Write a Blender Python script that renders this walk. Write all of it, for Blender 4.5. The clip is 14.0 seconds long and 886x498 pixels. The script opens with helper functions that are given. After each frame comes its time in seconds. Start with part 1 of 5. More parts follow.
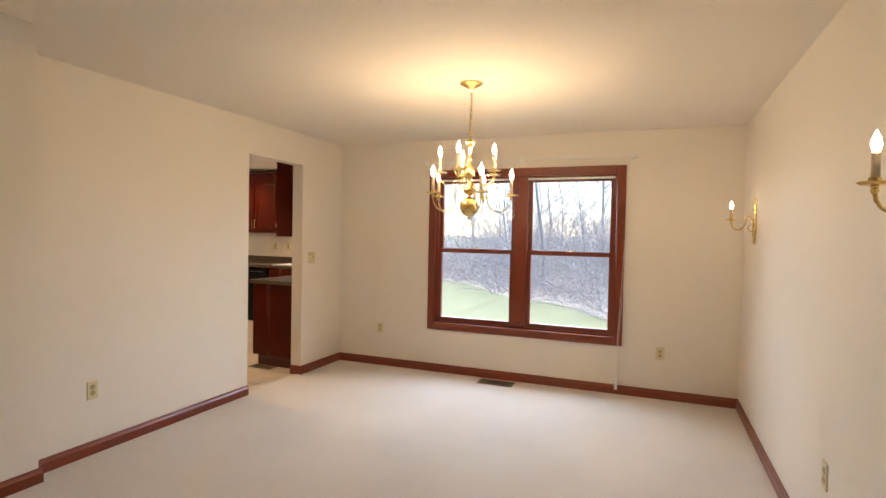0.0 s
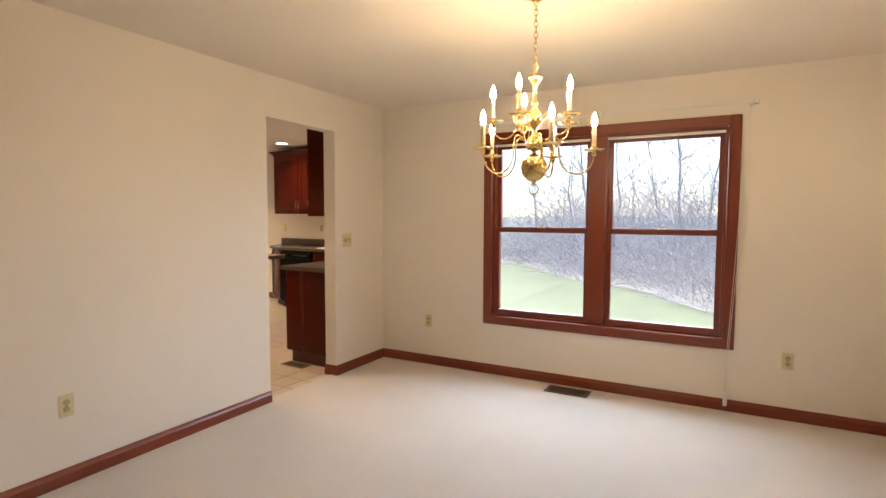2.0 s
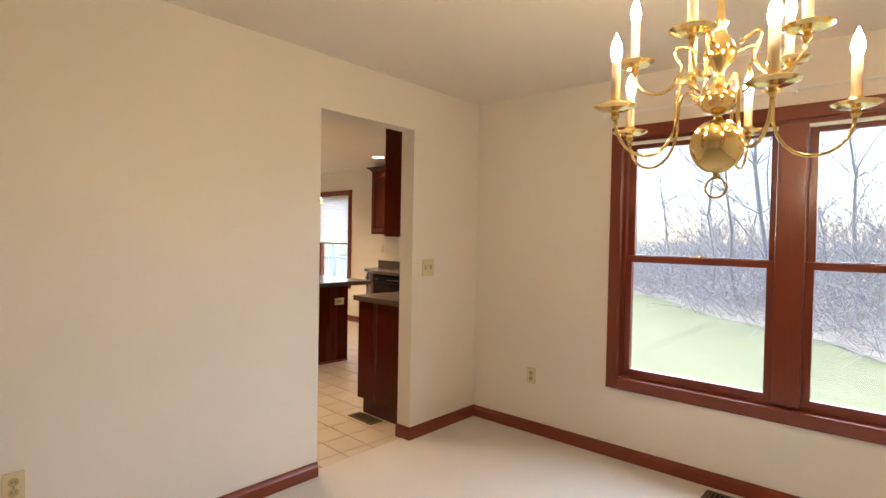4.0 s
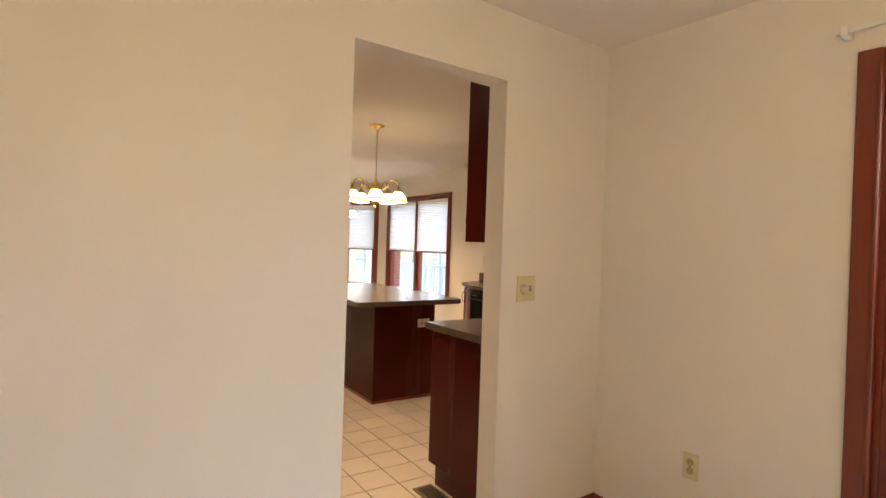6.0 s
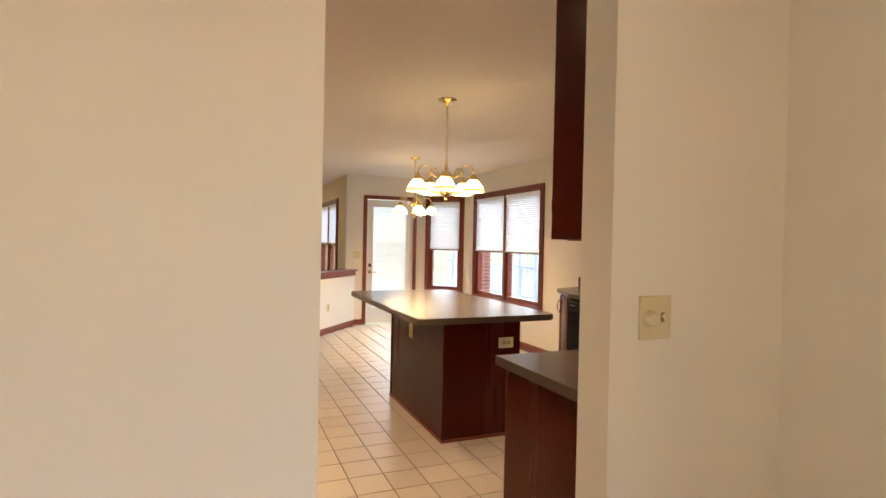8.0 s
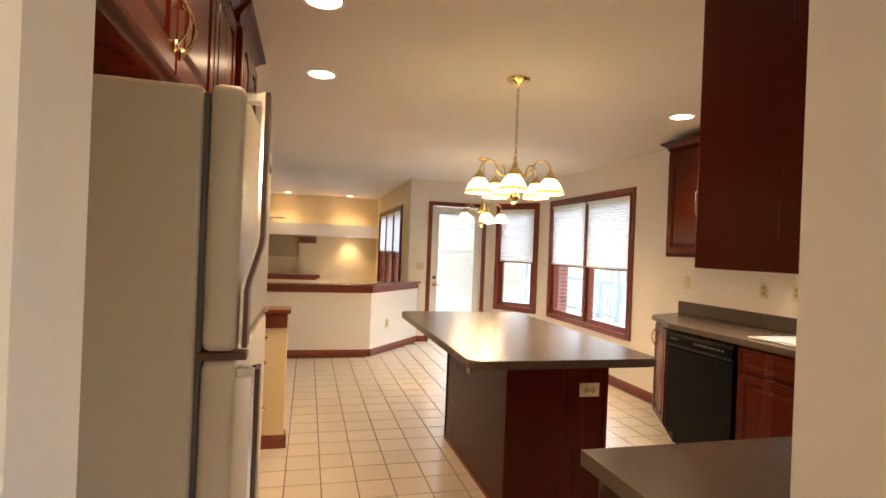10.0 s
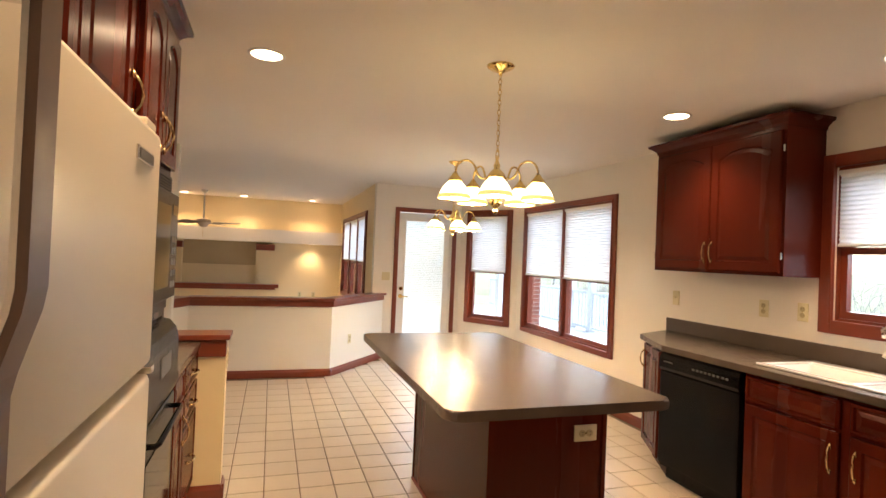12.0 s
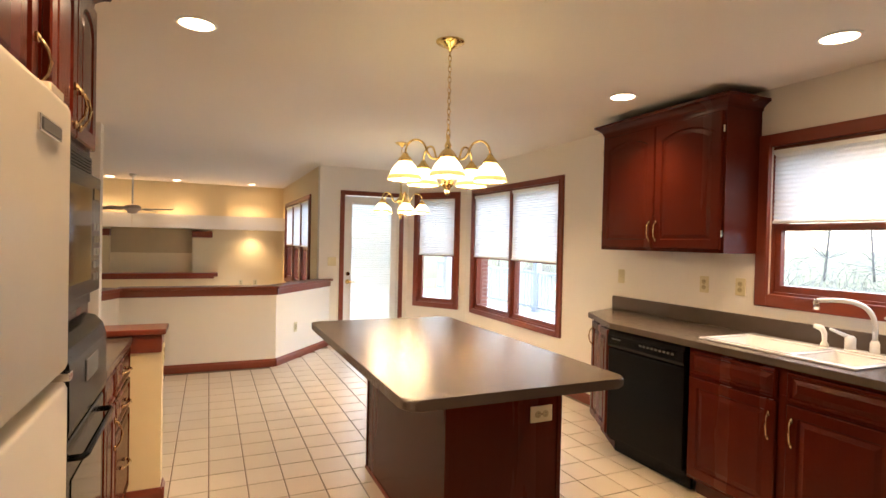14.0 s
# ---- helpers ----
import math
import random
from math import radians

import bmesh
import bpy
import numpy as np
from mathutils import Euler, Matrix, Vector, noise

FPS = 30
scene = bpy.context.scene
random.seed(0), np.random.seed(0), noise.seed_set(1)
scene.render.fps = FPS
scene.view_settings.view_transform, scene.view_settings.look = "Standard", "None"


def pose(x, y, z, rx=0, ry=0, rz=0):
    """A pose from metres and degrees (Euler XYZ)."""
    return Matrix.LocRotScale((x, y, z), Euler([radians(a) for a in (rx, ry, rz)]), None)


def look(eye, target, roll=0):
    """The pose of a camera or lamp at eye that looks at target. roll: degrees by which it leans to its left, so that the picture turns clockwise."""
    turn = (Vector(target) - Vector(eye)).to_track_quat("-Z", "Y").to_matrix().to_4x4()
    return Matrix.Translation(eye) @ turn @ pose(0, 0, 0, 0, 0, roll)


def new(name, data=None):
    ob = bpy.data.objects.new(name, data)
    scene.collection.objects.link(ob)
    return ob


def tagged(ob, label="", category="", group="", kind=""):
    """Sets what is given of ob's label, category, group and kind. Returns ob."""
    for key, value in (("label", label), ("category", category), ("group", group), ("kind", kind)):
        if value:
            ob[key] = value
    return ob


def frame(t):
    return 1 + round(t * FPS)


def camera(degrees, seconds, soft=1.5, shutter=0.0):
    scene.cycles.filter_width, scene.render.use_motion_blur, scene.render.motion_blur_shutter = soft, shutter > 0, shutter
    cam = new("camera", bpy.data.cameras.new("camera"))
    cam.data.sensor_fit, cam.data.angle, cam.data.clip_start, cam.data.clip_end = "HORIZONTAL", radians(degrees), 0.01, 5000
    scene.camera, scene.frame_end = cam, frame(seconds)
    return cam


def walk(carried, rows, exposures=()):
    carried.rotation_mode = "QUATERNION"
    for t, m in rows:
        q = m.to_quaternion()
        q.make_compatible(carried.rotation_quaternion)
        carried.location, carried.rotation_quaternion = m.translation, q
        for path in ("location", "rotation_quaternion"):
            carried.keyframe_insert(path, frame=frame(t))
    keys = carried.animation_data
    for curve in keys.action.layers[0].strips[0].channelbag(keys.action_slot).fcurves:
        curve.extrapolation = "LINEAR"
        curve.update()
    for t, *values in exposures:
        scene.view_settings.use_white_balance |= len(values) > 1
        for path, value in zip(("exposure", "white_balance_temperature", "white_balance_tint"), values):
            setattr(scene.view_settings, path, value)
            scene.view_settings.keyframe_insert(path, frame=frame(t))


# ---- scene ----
cam = camera(80.2, 14.0)
PATH = [
    (0, (3.269, -5.065, 1.433), (2.525, -3.21, 1.38), 1.1),
    (0.5, (3.233, -4.987, 1.406), (2.484, -3.134, 1.349), 1.0),
    (1, (3.164, -4.736, 1.406), (2.365, -2.905, 1.306), 0.7),
    (1.5, (3.082, -4.483, 1.409), (2.202, -2.69, 1.286), 0.3),
    (2, (2.965, -4.224, 1.393), (2.011, -2.47, 1.267), 0.2),
    (2.5, (2.855, -3.986, 1.388), (1.819, -2.279, 1.277), 0.1),
    (3, (2.751, -3.729, 1.384), (1.633, -2.073, 1.295), 0.1),
    (3.5, (2.639, -3.475, 1.392), (1.425, -1.888, 1.329), 0.3),
    (4, (2.504, -3.237, 1.386), (1.183, -1.737, 1.342), 1.1),
    (4.2, (2.445, -3.118, 1.392), (1.075, -1.661, 1.346), 1.4),
    (6.3, (1.657, -2.212, 1.356), (0.018, -1.066, 1.347), 1.8),
    (6.5, (1.604, -2.158, 1.352), (-0.048, -1.031, 1.344), 1.7),
    (7, (1.41, -1.986, 1.345), (-0.29, -0.934, 1.332), 1.1),
    (7.5, (1.217, -1.812, 1.362), (-0.543, -0.864, 1.345), 1.0),
    (8, (1.043, -1.682, 1.366), (-0.765, -0.827, 1.342), 1.2),
    (8.5, (0.838, -1.552, 1.374), (-1.012, -0.793, 1.343), 1.4),
    (9, (0.682, -1.475, 1.379), (-1.204, -0.809, 1.351), 1.8),
    (9.2, (0.614, -1.437, 1.373), (-1.282, -0.799, 1.351), 1.8),
    (11.3, (0.028, -1.192, 1.458), (-1.888, -0.617, 1.47), 2.5),
    (11.5, (-0.018, -1.183, 1.457), (-1.922, -0.569, 1.474), 2.5),
    (12, (-0.107, -1.176, 1.45), (-1.977, -0.467, 1.478), 2.4),
    (12.5, (-0.164, -1.171, 1.445), (-2.011, -0.404, 1.467), 2.1),
    (13, (-0.179, -1.169, 1.445), (-1.999, -0.337, 1.454), 1.7),
    (13.5, (-0.193, -1.171, 1.444), (-1.991, -0.293, 1.435), 1.5),
    (14, (-0.195, -1.172, 1.449), (-1.98, -0.273, 1.42), 1.3),
]
walk(cam, [(t, look(eye, target, roll)) for t, eye, target, roll in PATH], [(0.0, 2.50, 6450, 13), (9.0, 2.58, 6600, 13), (14.0, 2.66, 6350, 13)])

# world: overcast spring daylight
world = bpy.data.worlds.new("world")
scene.world = world
world.use_nodes = True
_n = world.node_tree.nodes
_sky = _n.new("ShaderNodeTexSky")
_sky.sky_type, _sky.sun_disc = "NISHITA", False
_sky.sun_elevation, _sky.sun_rotation = radians(34), radians(-10)
_sky.air_density, _sky.dust_density, _sky.ozone_density = 1.0, 0.4, 3.0
_n["Background"].inputs["Strength"].default_value = 0.065
world.node_tree.links.new(_sky.outputs[0], _n["Background"].inputs["Color"])
_sun = bpy.data.lights.new("sun", "SUN")
_sun.energy, _sun.angle, _sun.color = 4.3, radians(120), (0.76, 0.87, 1.0)
new("sun", _sun).matrix_world = look((-3, 18, 12), (0, 0, 0))

BULB = 50.0      # candle bulbs of the brass fittings
SHADE = 1.15     # lit glass shades
DOWN = 4.0      # recessed downlights


# ---- materials ----
def mat(name, color, rough=0.5, metal=0.0, var=0.06, scale=6.0, grain=0.0, gscale=120.0, bump=0.0, stretch=(1, 1, 1), spec=0.5, coat=0.0, emit=0.0, emit_color=None, rand=0.0):
    """Procedural surface: two scales of noise in colour, fine bump, roughness variation."""
    m = bpy.data.materials.new(name)
    m.use_nodes = True
    nt = m.node_tree
    b = nt.nodes["Principled BSDF"]
    b.inputs["Roughness"].default_value = rough
    b.inputs["Metallic"].default_value = metal
    b.inputs["Specular IOR Level"].default_value = spec
    b.inputs["Coat Weight"].default_value = coat
    b.inputs["Coat Roughness"].default_value = 0.12
    tc = nt.nodes.new("ShaderNodeTexCoord")
    mp = nt.nodes.new("ShaderNodeMapping")
    mp.inputs["Scale"].default_value = stretch
    nt.links.new(tc.outputs["Object"], mp.inputs["Vector"])
    n1 = nt.nodes.new("ShaderNodeTexNoise")
    n1.inputs["Scale"].default_value, n1.inputs["Detail"].default_value = scale, 5
    n2 = nt.nodes.new("ShaderNodeTexNoise")
    n2.inputs["Scale"].default_value, n2.inputs["Detail"].default_value = gscale, 3
    for n in (n1, n2):
        nt.links.new(mp.outputs[0], n.inputs["Vector"])
    mix = nt.nodes.new("ShaderNodeMix")
    mix.data_type, mix.blend_type = "RGBA", "MIX"
    mix.inputs["A"].default_value = (*[c * (1 - var) for c in color], 1)
    mix.inputs["B"].default_value = (*[min(1, c * (1 + var)) for c in color], 1)
    nt.links.new(n1.outputs["Fac"], mix.inputs["Factor"])
    out = mix.outputs["Result"]
    if grain:
        g = nt.nodes.new("ShaderNodeMix")
        g.data_type, g.blend_type = "RGBA", "MULTIPLY"
        ramp = nt.nodes.new("ShaderNodeMapRange")
        ramp.inputs["To Min"].default_value, ramp.inputs["To Max"].default_value = 1 - grain, 1 + grain
        nt.links.new(n2.outputs["Fac"], ramp.inputs["Value"])
        g.inputs["Factor"].default_value = 1
        nt.links.new(out, g.inputs["A"])
        nt.links.new(ramp.outputs[0], g.inputs["B"])
        out = g.outputs["Result"]
    if rand:
        oi = nt.nodes.new("ShaderNodeObjectInfo")
        g = nt.nodes.new("ShaderNodeMix")
        g.data_type, g.blend_type = "RGBA", "MULTIPLY"
        ramp = nt.nodes.new("ShaderNodeMapRange")
        ramp.inputs["To Min"].default_value, ramp.inputs["To Max"].default_value = 1 - rand, 1 + rand
        nt.links.new(oi.outputs["Random"], ramp.inputs["Value"])
        g.inputs["Factor"].default_value = 1
        nt.links.new(out, g.inputs["A"])
        nt.links.new(ramp.outputs[0], g.inputs["B"])
        out = g.outputs["Result"]
    nt.links.new(out, b.inputs["Base Color"])
    rr = nt.nodes.new("ShaderNodeMapRange")
    rr.inputs["To Min"].default_value, rr.inputs["To Max"].default_value = max(0.02, rough * 0.94), min(1, rough * 1.06)
    nt.links.new(n1.outputs["Fac"], rr.inputs["Value"])
    nt.links.new(rr.outputs[0], b.inputs["Roughness"])
    if bump:
        bp = nt.nodes.new("ShaderNodeBump")
        bp.inputs["Strength"].default_value, bp.inputs["Distance"].default_value = bump, 0.004
        nt.links.new(n2.outputs["Fac"], bp.inputs["Height"])
        nt.links.new(bp.outputs[0], b.inputs["Normal"])
    if emit:
        b.inputs["Emission Color"].default_value = (*(emit_color or color), 1)
        b.inputs["Emission Strength"].default_value = emit
    return m


WALL = mat("wall_paint", (0.80, 0.745, 0.655), 0.62, var=0.025, scale=1.3, grain=0.02, gscale=260, bump=0.06)
# Cream wall paint with the warm lamp light mixed into its yellow.
LAMPLIT = mat("warm_yellow_paint", (0.80, 0.66, 0.40), 0.62, var=0.03, scale=1.3, grain=0.02, gscale=260, bump=0.06)
CEIL = mat("ceiling_paint", (0.81, 0.75, 0.66), 0.8, var=0.03, scale=1.1, grain=0.03, gscale=180, bump=0.1)
CARPET = mat("cream_carpet", (0.76, 0.71, 0.65), 0.95, var=0.08, scale=1.7, grain=0.16, gscale=420, bump=0.9, spec=0.1)
MAHOG = mat("mahogany_trim", (0.19, 0.034, 0.014), 0.3, var=0.16, scale=4, grain=0.12, gscale=40, stretch=(1.6, 1.6, 0.18), coat=0.25)
MAHOG_H = mat("mahogany_trim_horizontal", (0.19, 0.034, 0.014), 0.3, var=0.16, scale=4, grain=0.12, gscale=40, stretch=(0.2, 0.2, 1.6), coat=0.25)
CHERRY = mat("cherry_cabinet", (0.074, 0.0100, 0.0042), 0.27, var=0.12, scale=3, grain=0.06, gscale=30, stretch=(2.2, 2.2, 0.16), coat=0.03, spec=0.15)
CHERRY_IN = mat("cherry_toe_kick", (0.06, 0.012, 0.008), 0.5, var=0.15, scale=4, grain=0.1, gscale=34)
COUNTER = mat("laminate_counter", (0.10, 0.074, 0.056), 0.24, var=0.12, scale=9, grain=0.25, gscale=520, coat=0.0, spec=0.42)
TILE = mat("floor_tile", (0.62, 0.53, 0.42), 0.33, var=0.02, scale=11, grain=0.03, gscale=140, rand=0.05)
GROUT = mat("tile_grout", (0.20, 0.14, 0.09), 0.9, var=0.25, scale=5, grain=0.2, gscale=200, bump=0.3)
BRASS = mat("polished_brass", (0.80, 0.60, 0.25), 0.14, metal=1.0, var=0.1, scale=20)
ANTIQUE = mat("antique_brass_pull", (0.60, 0.46, 0.24), 0.25, metal=1.0, var=0.15, scale=40)
CANDLE = mat("candle_sleeve", (0.62, 0.53, 0.38), 0.5, var=0.03)
BULBM = mat("candle_bulb", (1, 0.85, 0.6), 0.3, var=0.0, emit=BULB, emit_color=(1.0, 0.73, 0.44))
SCONCEM = mat("sconce_bulb", (1, 0.85, 0.6), 0.3, var=0.0, emit=13.0, emit_color=(1.0, 0.73, 0.44))
SHADEM = mat("lit_glass_shade", (0.90, 0.80, 0.58), 0.25, var=0.03, emit=SHADE, emit_color=(1.0, 0.80, 0.42))
LAMPM = mat("lamp_bulb", (1, 0.9, 0.7), 0.3, var=0.0, emit=60.0, emit_color=(1.0, 0.74, 0.46))
# Rim emits a little itself, for the bulb light the glass would pass.
GILT = mat("glowing_gilt_rim", (0.72, 0.50, 0.14), 0.3, var=0.08, emit=0.16, emit_color=(1.0, 0.72, 0.22))
DOWNM = mat("downlight_lens", (1, 0.95, 0.85), 0.4, var=0.0, emit=DOWN, emit_color=(1.0, 0.71, 0.43))
WHITE = mat("white_paint", (0.80, 0.79, 0.76), 0.4, var=0.03, grain=0.02)
DOORW = mat("white_door_paint", (0.82, 0.81, 0.79), 0.35, var=0.02, grain=0.02)
PLASTIC = mat("ivory_plate", (0.66, 0.58, 0.35), 0.35, var=0.04)
SOCKET = mat("ivory_socket_face", (0.44, 0.36, 0.19), 0.4, var=0.05)
# Socket and toggle holes: raised dark bars carry the shade inside them.
PLASTIC_D = mat("slot_shade_colour", (0.16, 0.12, 0.07), 0.5, var=0.05)
BLACK = mat("black_enamel", (0.0030, 0.0030, 0.0034), 0.26, var=0.1, spec=0.12)
BLACKG = mat("black_glass", (0.001, 0.001, 0.0012), 0.06, var=0.05, spec=0.2)
FRIDGE = mat("almond_enamel", (0.63, 0.55, 0.42), 0.33, var=0.012, scale=3)
FANBODY = mat("tan_fan_body", (0.48, 0.36, 0.28), 0.4, var=0.05)
FANM = mat("fan_blade_wood", (0.20, 0.165, 0.13), 0.5, var=0.12)
GASKET = mat("grey_gasket", (0.11, 0.10, 0.085), 0.6, var=0.1)
CHROME = mat("chrome", (0.75, 0.72, 0.68), 0.12, metal=1.0, var=0.05)
WOODGRIP = mat("brown_grip", (0.105, 0.045, 0.022), 0.35, var=0.2)
SINK = mat("white_enamel_sink", (0.80, 0.78, 0.74), 0.15, var=0.02, coat=0.4)
VENTM = mat("bronze_register", (0.16, 0.12, 0.075), 0.4, metal=0.6, var=0.15)
DARK = mat("painted_duct_shade", (0.02, 0.017, 0.014), 0.8, var=0.1)
GRASS = mat("lawn", (0.24, 0.225, 0.13), 0.9, var=0.25, scale=0.7, grain=0.4, gscale=18, bump=0.6, spec=0.05)
# Bark and twig colours are paled to carry the outdoor haze.
BARK = mat("haze_pale_bark", (0.36, 0.33, 0.33), 0.9, var=0.25, scale=8, grain=0.25, gscale=60, bump=0.4)
TWIG = mat("haze_pale_twigs", (0.44, 0.39, 0.39), 0.9, var=0.3, scale=2)
LEAFLIT = mat("leaf_litter", (0.36, 0.28, 0.22), 0.95, var=0.4, scale=2.5, grain=0.4, gscale=40, bump=0.5)
BRICK = mat("red_brick", (0.30, 0.11, 0.075), 0.85, var=0.2, scale=20, grain=0.2, gscale=150, bump=0.3, rand=0.2)
MORTAR = mat("mortar", (0.42, 0.38, 0.34), 0.9, var=0.1)
DECKW = mat("white_rail_paint", (0.66, 0.66, 0.68), 0.6, var=0.08)
GREYW = mat("grey_decking", (0.50, 0.50, 0.51), 0.7, var=0.1)
NICHE = mat("tan_niche_panel", (0.50, 0.38, 0.21), 0.8, var=0.05)


def glass_mat():
    m = bpy.data.materials.new("window_glass")
    m.use_nodes = True
    nt = m.node_tree
    nt.nodes.remove(nt.nodes["Principled BSDF"])
    tr, gl, mx = (nt.nodes.new("ShaderNode" + k) for k in ("BsdfTransparent", "BsdfGlossy", "MixShader"))
    lw = nt.nodes.new("ShaderNodeLayerWeight")
    pw, f = nt.nodes.new("ShaderNodeMath"), nt.nodes.new("ShaderNodeMath")
    lw.inputs["Blend"].default_value = 0.5
    pw.operation, f.operation = "POWER", "MULTIPLY_ADD"
    pw.inputs[1].default_value, f.inputs[1].default_value, f.inputs[2].default_value = 5.0, 0.6, 0.035
    nt.links.new(lw.outputs["Facing"], pw.inputs[0])
    nt.links.new(pw.outputs[0], f.inputs[0])
    tr.inputs["Color"].default_value = (0.95, 0.97, 0.97, 1)
    gl.inputs["Roughness"].default_value = 0.02
    nt.links.new(f.outputs[0], mx.inputs[0])
    nt.links.new(tr.outputs[0], mx.inputs[1])
    nt.links.new(gl.outputs[0], mx.inputs[2])
    nt.links.new(mx.outputs[0], nt.nodes["Material Output"].inputs["Surface"])
    return m


def shade_mat():
    """Pleated fabric shade: daylight passes through it."""
    m = bpy.data.materials.new("pleated_fabric")
    m.use_nodes = True
    nt = m.node_tree
    b = nt.nodes["Principled BSDF"]
    b.inputs["Base Color"].default_value = (0.80, 0.80, 0.79, 1)
    b.inputs["Roughness"].default_value = 0.85
    t = nt.nodes.new("ShaderNodeBsdfTranslucent")
    t.inputs["Color"].default_value = (0.93, 0.94, 0.95, 1)
    w = nt.nodes.new("ShaderNodeTexNoise")
    w.inputs["Scale"].default_value = 300
    bp = nt.nodes.new("ShaderNodeBump")
    bp.inputs["Strength"].default_value = 0.1
    nt.links.new(w.outputs["Fac"], bp.inputs["Height"])
    nt.links.new(bp.outputs[0], b.inputs["Normal"])
    mx = nt.nodes.new("ShaderNodeMixShader")
    mx.inputs[0].default_value = 0.175
    nt.links.new(b.outputs[0], mx.inputs[1])
    nt.links.new(t.outputs[0], mx.inputs[2])
    nt.links.new(mx.outputs[0], nt.nodes["Material Output"].inputs["Surface"])
    return m


GLASS = glass_mat()
FABRIC = shade_mat()


# ---- mesh helpers ----
def link(name, bm, material, smooth=False, parent=None):
    bmesh.ops.recalc_face_normals(bm, faces=bm.faces)
    me = bpy.data.meshes.new(name)
    bm.to_mesh(me)
    bm.free()
    me.materials.append(material)
    if smooth:
        for p in me.polygons:
            p.use_smooth = True
    ob = new(name, me)
    if parent:
        ob.parent = parent
    return ob


def part(name, bm, material, parent, label="", smooth=False):
    ob = link(name, bm, material, smooth, parent)
    if label:
        tagged(ob, label)
    return ob


def thing(name, label, category, m=None, group="", kind=""):
    ob = new(name)
    ob.empty_display_size = 0.1
    ob.matrix_world = m if m is not None else Matrix()
    return tagged(ob, label, category, group, kind)


def box(bm, x0, x1, y0, y1, z0, z1, bevel=0.0):
    v = [bm.verts.new((x, y, z)) for x in (x0, x1) for y in (y0, y1) for z in (z0, z1)]
    fs = [bm.faces.new([v[i] for i in q]) for q in ((0, 1, 3, 2), (4, 6, 7, 5), (0, 4, 5, 1), (2, 3, 7, 6), (0, 2, 6, 4), (1, 5, 7, 3))]
    if bevel:
        es = list({e for f in fs for e in f.edges})
        bmesh.ops.bevel(bm, geom=es, offset=bevel, segments=2, affect="EDGES", profile=0.5)
    return bm


def B(*a, bevel=0.0):
    bm = bmesh.new()
    box(bm, *a, bevel=bevel)
    return bm


def lathe(bm, profile, c=(0, 0, 0), seg=20, cap=True):
    """profile: (radius, z) from bottom to top, round the vertical through c."""
    rings = []
    for r, z in profile:
        rings.append([bm.verts.new((c[0] + r * math.cos(2 * math.pi * k / seg), c[1] + r * math.sin(2 * math.pi * k / seg), c[2] + z)) for k in range(seg)])
    for a, b in zip(rings, rings[1:]):
        for k in range(seg):
            bm.faces.new((a[k], a[(k + 1) % seg], b[(k + 1) % seg], b[k]))
    if cap:
        bm.faces.new(rings[0][::-1])
        bm.faces.new(rings[-1])
    return bm


def tube(bm, pts, r, seg=8, closed=False):
    """A round bar along points; r may be one radius or one a point."""
    pts = [Vector(p) for p in pts]
    n = len(pts)
    rs = r if isinstance(r, (list, tuple)) else [r] * n
    up = Vector((0.13, 0.21, 1)).normalized()
    rings = []
    for i, p in enumerate(pts):
        if closed:
            d = (pts[(i + 1) % n] - pts[i - 1]).normalized()
        else:
            d = (pts[min(i + 1, n - 1)] - pts[max(i - 1, 0)]).normalized()
        s = d.cross(up)
        if s.length < 0.05:
            s = d.cross(Vector((1, 0.2, 0)))
        s.normalize()
        t = s.cross(d)
        rings.append([bm.verts.new(p + rs[i] * (s * math.cos(2 * math.pi * k / seg) + t * math.sin(2 * math.pi * k / seg))) for k in range(seg)])
    pairs = list(zip(rings, rings[1:])) + ([(rings[-1], rings[0])] if closed else [])
    for a, b in pairs:
        for k in range(seg):
            bm.faces.new((a[k], a[(k + 1) % seg], b[(k + 1) % seg], b[k]))
    if not closed:
        bm.faces.new(rings[0][::-1])
        bm.faces.new(rings[-1])
    return bm


def bezier(p0, p1, p2, p3, n=10):
    p0, p1, p2, p3 = map(Vector, (p0, p1, p2, p3))
    out = []
    for i in range(n + 1):
        t = i / n
        out.append((1 - t) ** 3 * p0 + 3 * t * (1 - t) ** 2 * p1 + 3 * t * t * (1 - t) * p2 + t ** 3 * p3)
    return out


def prism(bm, outline, z0, z1, bevel=0.0):
    """An upright slab over an outline of (x, y)."""
    a = [bm.verts.new((x, y, z0)) for x, y in outline]
    b = [bm.verts.new((x, y, z1)) for x, y in outline]
    n = len(a)
    top, bot = bm.faces.new(b), bm.faces.new(a[::-1])
    for k in range(n):
        bm.faces.new((a[k], a[(k + 1) % n], b[(k + 1) % n], b[k]))
    if bevel:
        es = list(top.edges) + list(bot.edges)
        bmesh.ops.bevel(bm, geom=es, offset=bevel, segments=3, affect="EDGES", profile=0.5)
    return bm


def rounded(pts, r, n=5):
    """An outline with its corners rounded; r one radius or one a corner."""
    out = []
    k = len(pts)
    rs = r if isinstance(r, (list, tuple)) else [r] * k
    for i, p in enumerate(pts):
        p = Vector(p)
        if rs[i] <= 0:
            out.append(tuple(p))
            continue
        a = p + (Vector(pts[i - 1]) - p).normalized() * rs[i]
        b = p + (Vector(pts[(i + 1) % k]) - p).normalized() * rs[i]
        for j in range(n + 1):
            t = j / n
            out.append(tuple((1 - t) ** 2 * a + 2 * t * (1 - t) * p + t * t * b))
    return out


